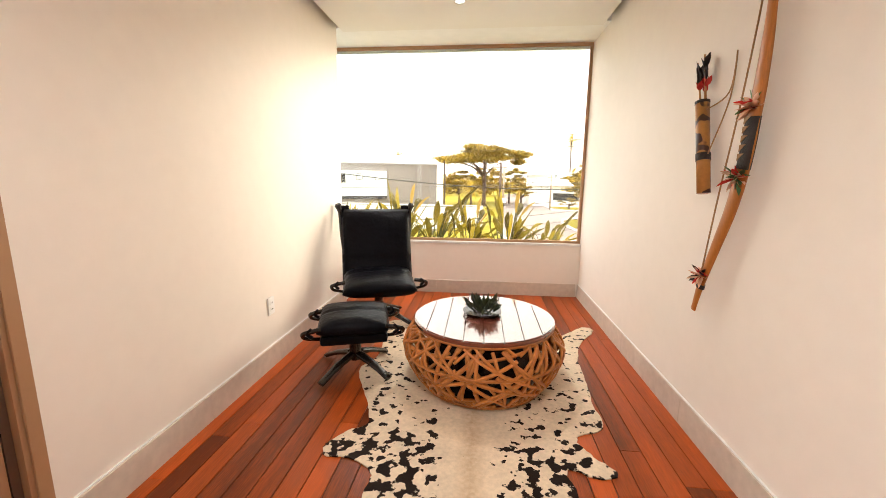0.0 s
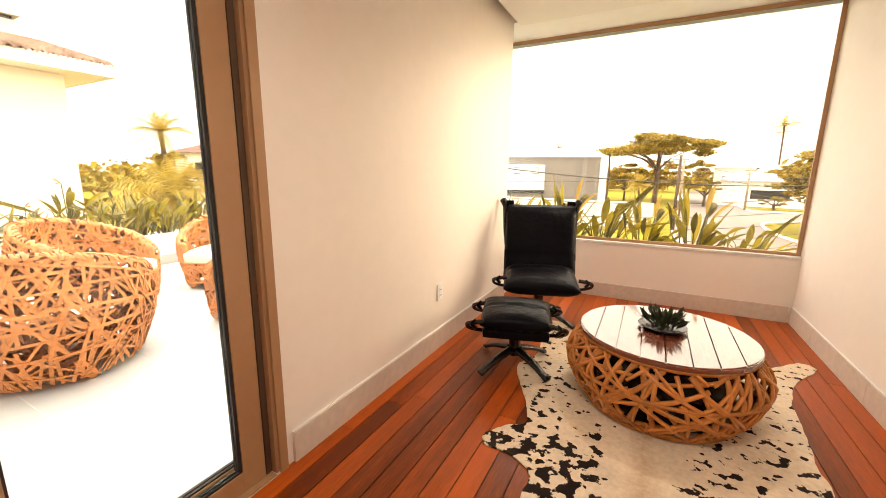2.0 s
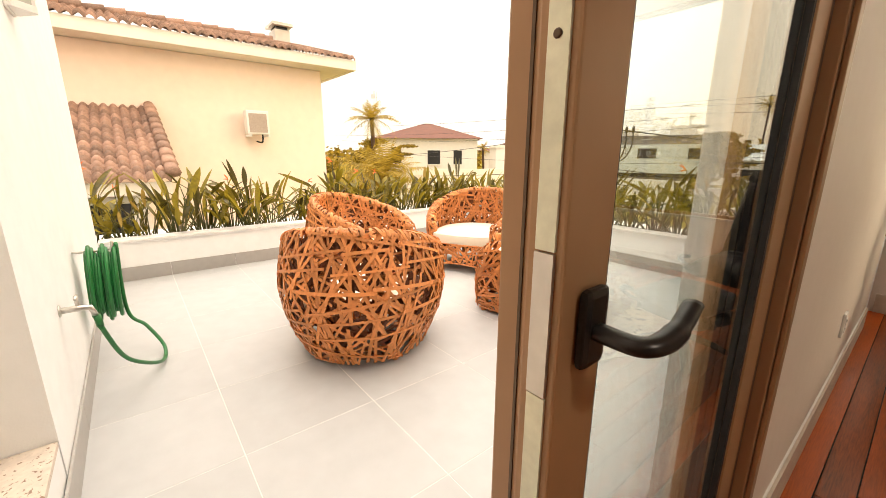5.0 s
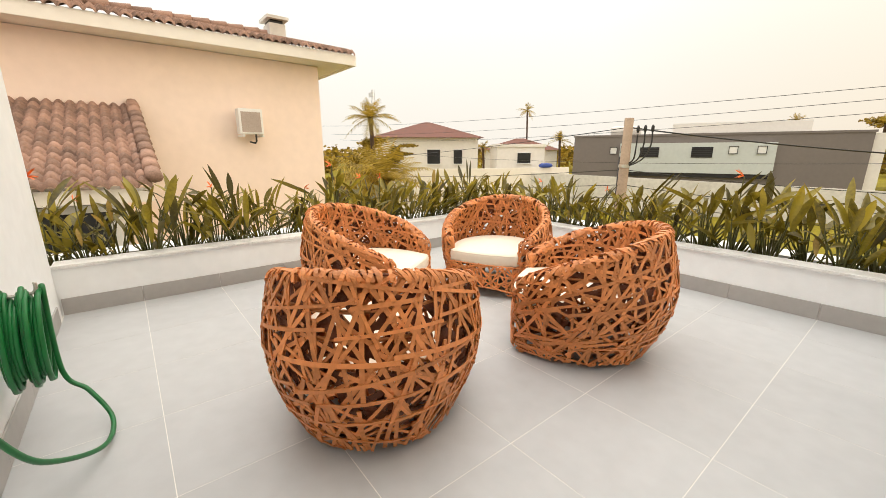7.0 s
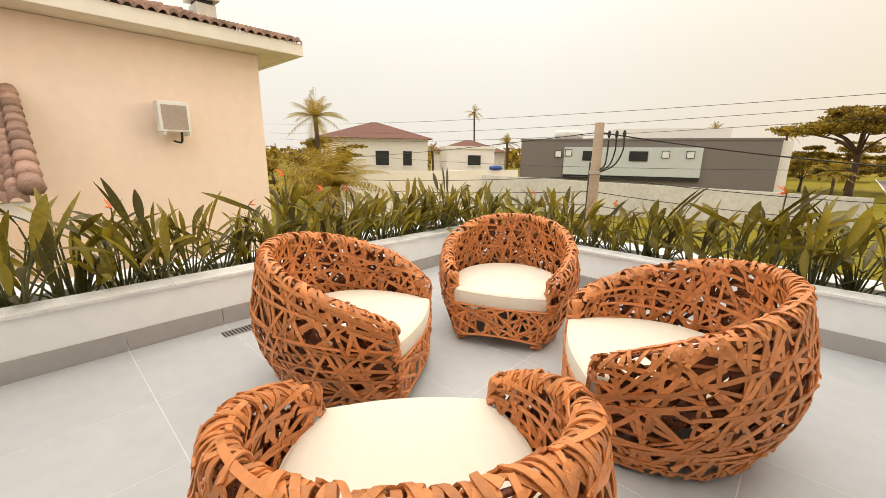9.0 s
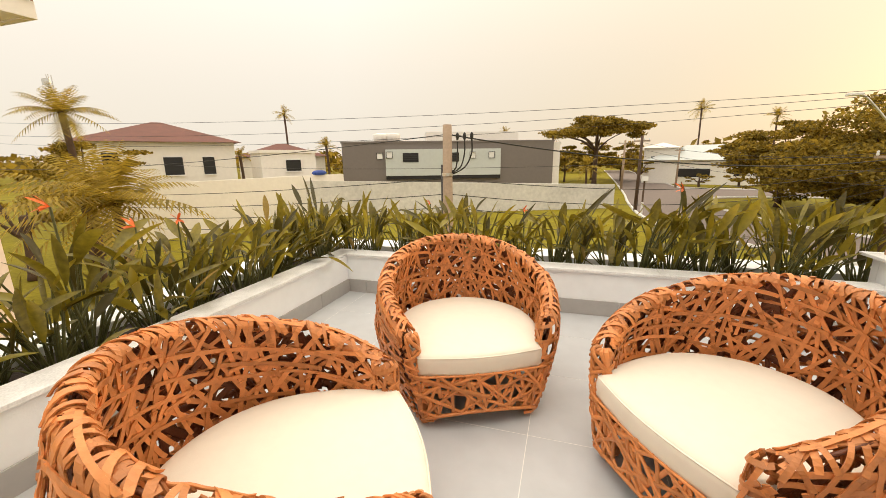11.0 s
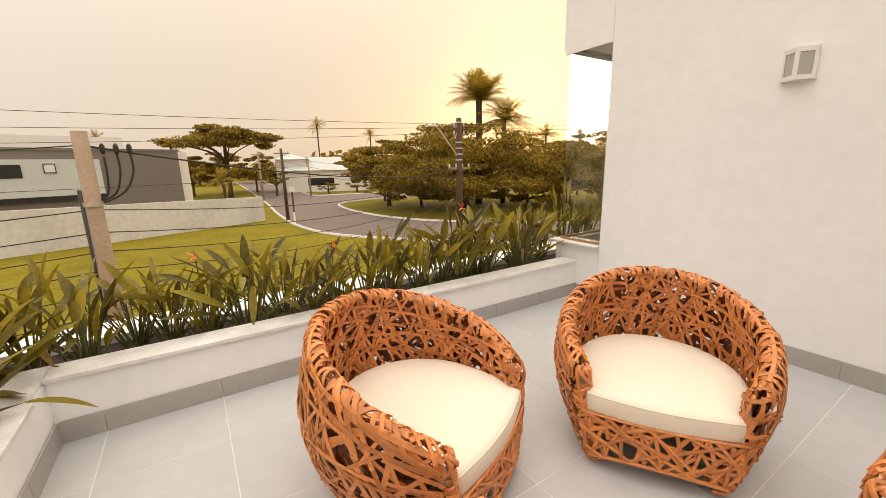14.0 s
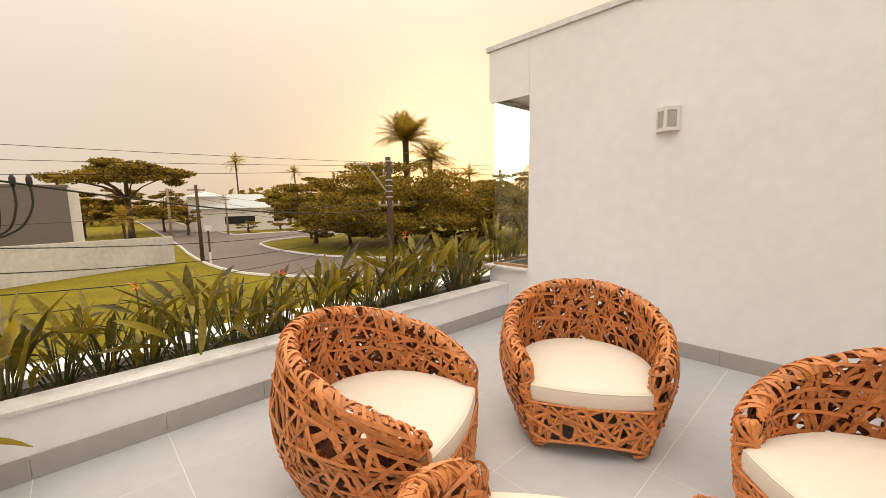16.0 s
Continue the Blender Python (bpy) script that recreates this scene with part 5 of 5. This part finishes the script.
def palm(x, y, height, frond, seed, n=22, z=None, trunk=0.13, label="tall palm tree with feathery fronds", rise=-0.35):
    rng = random.Random(seed)
    z = GZ if z is None else z
    p = tagged(empty("palm_tree", pose(x, y, z)), label, "palm tree")
    part("trunk", tube(spline([(0, 0, 0), (0.12, 0.05, height * 0.5), (0, 0, height)], 5), [trunk * 1.2] * 4 + [trunk] * 7, seg=8), BARK, p, "", True)
    bm = bmesh.new()
    for i in range(n):
        a = i / n * 6.28 + rng.uniform(-0.2, 0.2)
        el = rng.uniform(rise, 1.5)
        ln = frond * rng.uniform(0.8, 1.1)
        c, s = math.cos(a), math.sin(a)
        mid = []
        for k in range(19):
            t = k / 18
            mid.append(Vector((c * ln * t * math.cos(el) * (1 - 0.1 * t), s * ln * t * math.cos(el) * (1 - 0.1 * t), height + ln * t * math.sin(el) - 0.42 * ln * t * t)))
        side = Vector((-s, c, 0))
        for k in range(1, 19):
            w = frond * 0.20 * math.sin(math.pi * (0.15 + 0.8 * k / 18)) * rng.uniform(0.8, 1.1)
            fw = (mid[k] - mid[k - 1])
            for sg in (-1, 1):
                tip = mid[k] + side * sg * w + fw * 0.8 - Vector((0, 0, w * 0.45))
                q = [bm.verts.new(mid[k - 1]), bm.verts.new(mid[k - 1].lerp(mid[k], 0.62)), bm.verts.new(tip)]
                bm.faces.new(q)
    part("fronds", bm, PALM, p)["kind"] = "stuff"
    return p


neighbour()
condenser()


def grey_house():
    """The long grey house across the lawn: a grey body, a pale window panel, a pale parapet and roof tanks."""
    h = tagged(empty("grey_house", pose(-15.35, 43.3, 0, 0, 0, 21.3)), "long grey house with a pale window panel", "house")
    w = 24.0
    part("wall", box(-w / 2, w / 2, 0, 9, GZ, 3.05), GREY_HOUSE, h, "grey rendered wall")
    part("end_wall", box(w / 2 + 0.01, w / 2 + 0.9, 0.3, 9, GZ, 3.0), WHITE_HOUSE, h)
    part("parapet", box(-w / 2 - 0.1, w / 2 + 0.1, -0.06, 9, 3.051, 3.25), GREY_HOUSE, h)
    part("upper_storey", box(-2.6, 8.5, 2.5, 8.5, 3.26, 4.35), WHITE_HOUSE, h)
    part("panel", box(-7.2, 5.8, -0.35, -0.01, -0.55, 2.35), PALE_PANEL, h, "pale grey projecting panel")
    part("panel_base", box(-7.2, 5.8, -0.25, -0.01, -0.95, -0.56), DARK_WIN, h)
    for x, z, ww, hh in ((-7.85, 1.62, 0.62, 0.62), (-6.75, 1.75, 0.62, 0.62), (-4.4, 1.45, 1.75, 1.0), (0.15, 1.45, 1.75, 1.0), (2.6, 1.65, 0.62, 0.62), (4.75, 1.65, 0.62, 0.62)):
        y = -0.35 if -7.2 < x < 5.8 else 0.0
        big = ww > 1
        win = part("window", box(x - ww / 2, x + ww / 2, y - 0.05, y - 0.005, z - hh / 2, z + hh / 2), DARK_WIN if big else WHITE_METAL, h)
        if big:
            for k in range(5):
                zz = z - hh / 2 + (k + 0.5) * hh / 5
                part("louvre", box(x - ww / 2 + 0.05, x + ww / 2 - 0.05, y - 0.075, y - 0.052, zz - 0.04, zz + 0.01), BLACK_RUBBER, win)
        else:
            for a, b, c, d in ((-0.36, -0.31, -0.36, 0.36), (0.31, 0.36, -0.36, 0.36), (-0.31, 0.31, 0.31, 0.36), (-0.31, 0.31, -0.36, -0.31)):
                part("frame", box(x + a, x + b, y - 0.09, y - 0.052, z + c, z + d), DARK_WIN, win)
    for x in (-7.0, -5.6):
        part("water_tank", lathe([(0.85, 0), (0.95, 0.9), (0.85, 1.05), (0.3, 1.15)], 20, (x - 1, 4.5, 3.25)), WHITE_HOUSE, h, "", True)


def concrete_wall():
    out = [(-23.8, 26.0), (1.6, 37.6)]
    bm = bmesh.new()
    vs = []
    for (x, y), zt in zip(out, (-0.25, -1.1)):
        for dx, dy in ((0, 0), (-0.1, 0.23)):
            vs.append((bm.verts.new((x + dx, y + dy, GZ)), bm.verts.new((x + dx, y + dy, zt))))
    a, b, c, d = vs
    for f in ((a[0], c[0], c[1], a[1]), (d[0], b[0], b[1], d[1]), (a[1], c[1], d[1], b[1]), (c[0], d[0], d[1], c[1]), (b[0], a[0], a[1], b[1])):
        bm.faces.new(f)
    bmesh.ops.recalc_face_normals(bm, faces=bm.faces)
    structure("boundary_wall", bm, CONCRETE, "weathered concrete boundary wall across the lawn", "boundary wall")
    structure("boundary_wall_white", box(-8.2, 8.2, 0, 0.25, GZ, 0.10, 0, pose(-23.5, 22.7, 0, 0, 0, 75.5)), WHITE_HOUSE, "white boundary wall", "boundary wall")


def road():
    left = [(60, -6), (28, 6), (14, 15), (5.5, 24), (3.2, 31), (3.4, 42), (4.4, 54), (6.5, 90), (9, 140)]
    right = [(60, 2), (30, 13), (19, 21), (12.5, 28), (10.3, 36), (10.6, 44), (12, 47.5), (17, 50), (40, 50), (70, 48), (70, 58), (40, 60), (16, 62), (13, 70), (16, 140)]
    structure("road", slab([p for p in left] + right[::-1], GZ + 0.004, GZ + 0.02), ASPHALT, "worn asphalt street curving past the lawn", "road")
    for name, pts in (("kerb_lawn", left), ("kerb_island", right[:10]), ("kerb_far", right[10:])):
        structure(name, tube([(p.x, p.y, GZ + 0.04) for p in spline([(x, y, 0) for x, y in pts], 4)], 0.13, seg=6), KERB, "pale concrete kerb", "kerb")


def utility_pole(x, y, top, r, label, arms=(), z0=None, mate=POLE):
    p = tagged(empty("utility_pole", pose(x, y, 0)), label, "utility pole", "street poles")
    part("shaft", tube([(0, 0, GZ), (0, 0, top)], [r * 1.25, r * 0.85], seg=10), mate, p, "", True)
    for z, w in arms:
        arm = part("crossarm", box(-w, w, -0.05, 0.05, z - 0.05, z + 0.05), POLE, p)
        for k in (-0.9, -0.3, 0.3, 0.9):
            part("insulator", lathe([(0.03, 0), (0.05, 0.05), (0.03, 0.09), (0.045, 0.13), (0.02, 0.17)], 10, (k * w, 0, z + 0.05)), WHITE_METAL, arm, "", True)
    return p


def wire(a, b, sag, r=0.010):
    a, b = Vector(a), Vector(b)
    pts = [a.lerp(b, i / 24) - Vector((0, 0, sag * 4 * (i / 24) * (1 - i / 24))) for i in range(25)]
    tagged(link("overhead_wire", tube(pts, r, seg=5), WIRE, None, "", True), "thin black overhead cable between street poles", "cable", "overhead wires")


def street():
    p1 = utility_pole(-5.05, 8.2, 2.05, 0.115, "leaning concrete service pole with cable loops")
    part("conduit", tube([(-0.12, 0.03, GZ), (-0.12, 0.03, 1.2)], 0.045, seg=8), BLACK_METAL, p1, "dark conduit", True)
    for k in range(3):
        pts = [(0.55 - 0.16 * k, 0, 1.75 - 0.03 * k), (0.55 - 0.16 * k, 0, 1.45), (0.40 - 0.1 * k, 0, 1.15), (0.1, 0, 1.0 + 0.03 * k), (0.0, 0, 1.1)]
        part("cable_loop", tube(spline(pts, 5), 0.016, seg=6), WIRE, p1, "drooping black cable loop", True)
        part("fuse", lathe([(0.02, 0), (0.035, 0.05), (0.035, 0.12), (0.015, 0.16)], 8, (0.55 - 0.16 * k, 0, 1.72)), WIRE, p1, "", True)
    part("band", tube([(0, 0, 0.95), (0, 0, 1.02)], 0.125, seg=10), STEEL, p1)
    p2 = utility_pole(8.5, 17.7, 3.75, 0.17, "tall street pole with lamp arm and many cables", ((3.3, 0.35), (2.9, 0.35), (1.2, 0.7)), mate=BARK)
    for z in (1.6, 1.9, 2.2, 2.5, 3.5):
        part("band", tube([(0, 0, z), (0, 0, z + 0.06)], 0.20, seg=10), STEEL, p2)
    arm = part("lamp_arm", tube(spline([(0, 0, 1.7), (-0.6, 0.1, 2.5), (-1.15, 0.2, 3.2), (-1.35, 0.22, 3.33)], 5), 0.04, seg=8), STEEL, p2, "curved steel lamp arm", True)
    part("lamp_head", box(-1.75, -1.3, 0.1, 0.34, 3.30, 3.40, 0.03), WHITE_METAL, arm, "white street lamp head")
    utility_pole(3.1, 35.6, 2.9, 0.12, "slim street pole beside the road", ((2.5, 0.6),), mate=BARK)
    utility_pole(4.6, 58, 3.4, 0.14, "slim street pole beside the road", ((3.0, 0.8),))
    utility_pole(12.5, 64, 2.4, 0.12, "slim street pole beside the road", ((2.0, 0.6),))
    post = tagged(empty("street_post", pose(3.35, 34.2, GZ)), "short post with a white painted base", "post")
    part("shaft", tube([(0, 0, 0), (0, 0, 3.0)], 0.07, seg=8), BARK, post)
    part("base", tube([(0, 0, 0.0), (0, 0, 0.95)], 0.085, seg=8), WHITE_METAL, post, "white painted base")
    part("box", box(-0.22, 0.22, -0.15, 0.1, 2.6, 3.0), WHITE_METAL, post, "white meter box")
    for k, (za, zb) in enumerate(((3.45, 4.1), (3.3, 3.3), (3.05, 2.75), (1.35, 2.0))):
        wire((8.5, 17.7, za), (-42, 16 + k, zb), 0.5 + 0.1 * k, 0.009)
        wire((8.5, 17.7, za), (60, 2 + k, zb + 1), 0.5)
    for k, (za, zb, zc) in enumerate(((1.15, 1.85, 1.5), (0.95, 0.9, 0.55), (0.55, 0.55, 0.1), (0.2, 0.25, -0.25), (-0.15, -0.05, -0.6), (-0.5, -0.4, -0.95), (-0.75, -0.75, -1.3))):
        wire((8.5, 17.7, za), (-5.05, 8.2, zb), 0.45 + 0.06 * k, 0.009 if k else 0.016)
        wire((-5.05, 8.2, zb), (-40, 13, zc), 0.6 + 0.07 * k, 0.009)
    for k, z in enumerate((1.2, 0.7, 0.2)):
        wire((8.5, 17.7, z), (3.1, 35.6, 2.4 - 0.5 * k), 0.4)
        wire((3.1, 35.6, 2.4 - 0.5 * k), (4.6, 58, 3.0 - 0.3 * k), 0.4)


def far_woods():
    rng = random.Random(77)
    bm = bmesh.new()
    for i in range(230):
        az = radians(rng.uniform(-75, 75))
        d = rng.uniform(110, 170)
        x, y = d * math.sin(az), d * math.cos(az)
        zz = rng.uniform(0.3, 3.2) + (2.5 if az > 0.25 else 0)
        for k in range(4):
            leaf_cloud(bm, (x + rng.uniform(-4, 4), y + rng.uniform(-4, 4), GZ + (zz - GZ) * rng.uniform(0.4, 0.9)), rng.uniform(3, 6), rng.uniform(1.5, 3), 16, 1.5, rng)
    tagged(link("far_woods", bm, FOLIAGE), "hazy line of far trees behind the houses", "woods", "", "stuff")


grey_house()
concrete_wall()
road()
street()
far_woods()
house(pose(-31.0, 21.7, 0, 0, 0, 53.5), 9.6, 9, GZ, 2.75, WHITE_HOUSE, ROOF_RED, 1.7, "white house with a brown hipped roof", ((-3.0, 1.2, 0.9, 1.5), (0.6, 1.0, 1.2, 1.3), (2.9, 1.0, 0.8, 1.3)))
house(pose(-24.6, 27.6, 0, 0, 0, 53.5), 4.4, 4, GZ, 1.9, WHITE_HOUSE, WHITE_HOUSE, 0.5, "low white house wing with a balcony", ((0.3, 0.9, 1.2, 0.9),), True)
house(pose(-33.0, 37.2, 0, 0, 0, 40), 9.0, 8, GZ, 1.75, WHITE_HOUSE, ROOF_RED, 1.5, "cream house with a red tiled roof", ((-2.6, 0.3, 0.8, 0.8), (0.2, 0.3, 0.8, 0.8), (2.5, 0.3, 0.8, 0.8)))
house(pose(17.5, 71.5, 0, 0, 0, -17), 15, 10, GZ, 0.6, WHITE_HOUSE, PALE_PANEL, 2.4, "white house with a pale grey hipped roof", ((-1, -1.4, 4.5, 1.3), (5, -1.2, 1.5, 1.2)))
house(pose(12.2, 74.5, 0, 0, 0, -17), 5, 8, GZ, 2.6, WHITE_HOUSE, WHITE_HOUSE, 0.9, "white two-storey house with a low roof", ((-1, 0.8, 0.7, 0.8),))
tagged(link("blue_tarpaulin", cushion_block(1.2, 0.5, 0.34, 0.06, (0.55, 0.1, -0.45)), BLUE, None, "", True), "crumpled blue tarpaulin on the white boundary wall", "tarpaulin").matrix_basis = pose(-22.12, 28.05, 0.10, 0, 0, 75)

tree(20.9, 34, 8.6, 8.8, 1, 0.62, 150, 110, 0.5, trunk=0.4, label="broad spreading tree on the grass island")
tree(15.2, 41, 7.6, 5.0, 2, 0.75, 60, 100, 0.45, trunk=0.25)
tree(30, 28, 6.8, 6.2, 3, 0.6, 70, 95, 0.45, trunk=0.3)
tree(38, 30, 8.0, 6.5, 4, 0.6, 60, 80, 0.5)
tree(1.8, 70, 10.6, 7.6, 5, 0.30, 52, 105, 0.6, trunk=0.35, label="flat-topped dark spreading tree")
tree(8.2, 68, 4.2, 2.2, 6, 0.8, 14, 70, 0.3, label="round shrub before a white house")
tree(21, 66, 2.6, 2.0, 7, 0.7, 12, 60, 0.3, label="low clipped hedge bush")
tree(16, 66, 2.2, 1.8, 8, 0.7, 12, 60, 0.3, label="low clipped hedge bush")
tree(17.5, 47, 2.4, 2.6, 9, 0.5, 14, 60, 0.3, label="low hedge bush on the grass island")
tree(-24.5, 12.6, 6.2, 2.6, 10, 0.9, 20, 70, 0.3, label="dense green tree beside the cream house")
tree(-22.5, 9.0, 4.2, 1.8, 11, 0.9, 18, 70, 0.28, label="dense green tree beside the cream house")
tree(17.5, 37.5, 5.2, 4.2, 21, 0.8, 40, 90, 0.42, label="dense low tree on the grass island")
tree(26, 30, 5.0, 4.6, 22, 0.8, 40, 90, 0.42, label="dense low tree on the grass island")
tree(34, 25, 6.0, 4.6, 23, 0.8, 40, 90, 0.42, label="dense low tree on the grass island")
tree(-3, 76, 6.5, 4.5, 24, 0.8, 30, 70, 0.6)
tree(7, 80, 7.0, 4.5, 25, 0.8, 30, 70, 0.6)
tree(2, 84, 7.5, 5.0, 26, 0.8, 30, 70, 0.6)
tree(60, 75, 11, 8, 12, 0.5, 26, 60, 0.7)
tree(33, 82, 9.5, 7, 13, 0.5, 26, 60, 0.7)
tree(47, 52, 9.5, 6, 14, 0.6, 26, 60, 0.6)
palm(24.2, 36.0, 11.4, 5.6, 1, 60, trunk=0.35, label="tall royal palm above a broad tree", rise=0.15)
palm(27.0, 35.0, 9.4, 4.6, 15, 40, trunk=0.25)
palm(36.5, 37.5, 8.0, 2.8, 2, 24)
palm(41.5, 36.0, 7.6, 2.6, 16, 24)
palm(18, 77, 12, 2.8, 3, 20)
palm(29, 78, 10.5, 2.6, 17, 20)
palm(-0.2, 55, 3.2, 2.6, 4, 24, label="low bushy palm beside the road")
palm(-22.6, 11.2, 6.6, 2.2, 5, 26)
palm(-15.4, 7.9, 3.35, 3.1, 6, 34, label="young fan palm with arching yellow-green fronds")
palm(-17.6, 8.4, 3.4, 2.8, 18, 30, label="young fan palm with arching yellow-green fronds")
palm(-39, 45.6, 10.6, 1.9, 7, 18, trunk=0.12)
palm(-28.4, 38.8, 6.0, 1.9, 8, 22)
palm(-33, 31, 5.2, 1.7, 19, 22)
palm(-12, 62, 8.2, 1.8, 9, 20)
palm(-5, 66, 7.8, 1.8, 20, 20)


def antenna():
    a = tagged(empty("radio_mast", pose(-104, 57, GZ)), "thin lattice radio mast far away", "mast")
    for dx, dy in ((-0.5, -0.5), (0.5, -0.5), (0, 0.6)):
        part("leg", tube([(dx, dy, 0), (dx * 0.6, dy * 0.6, 22)], 0.07, seg=5), STEEL, a)
    for k in range(8):
        part("brace", tube([(-0.5, -0.5, 2.6 * k), (0.5, -0.5, 2.6 * k + 2.2)], 0.05, seg=5), STEEL, a)
    for z in (17, 20):
        part("panel", box(-1.2, 1.2, -0.8, -0.6, z, z + 1.2), STEEL, a)


antenna()
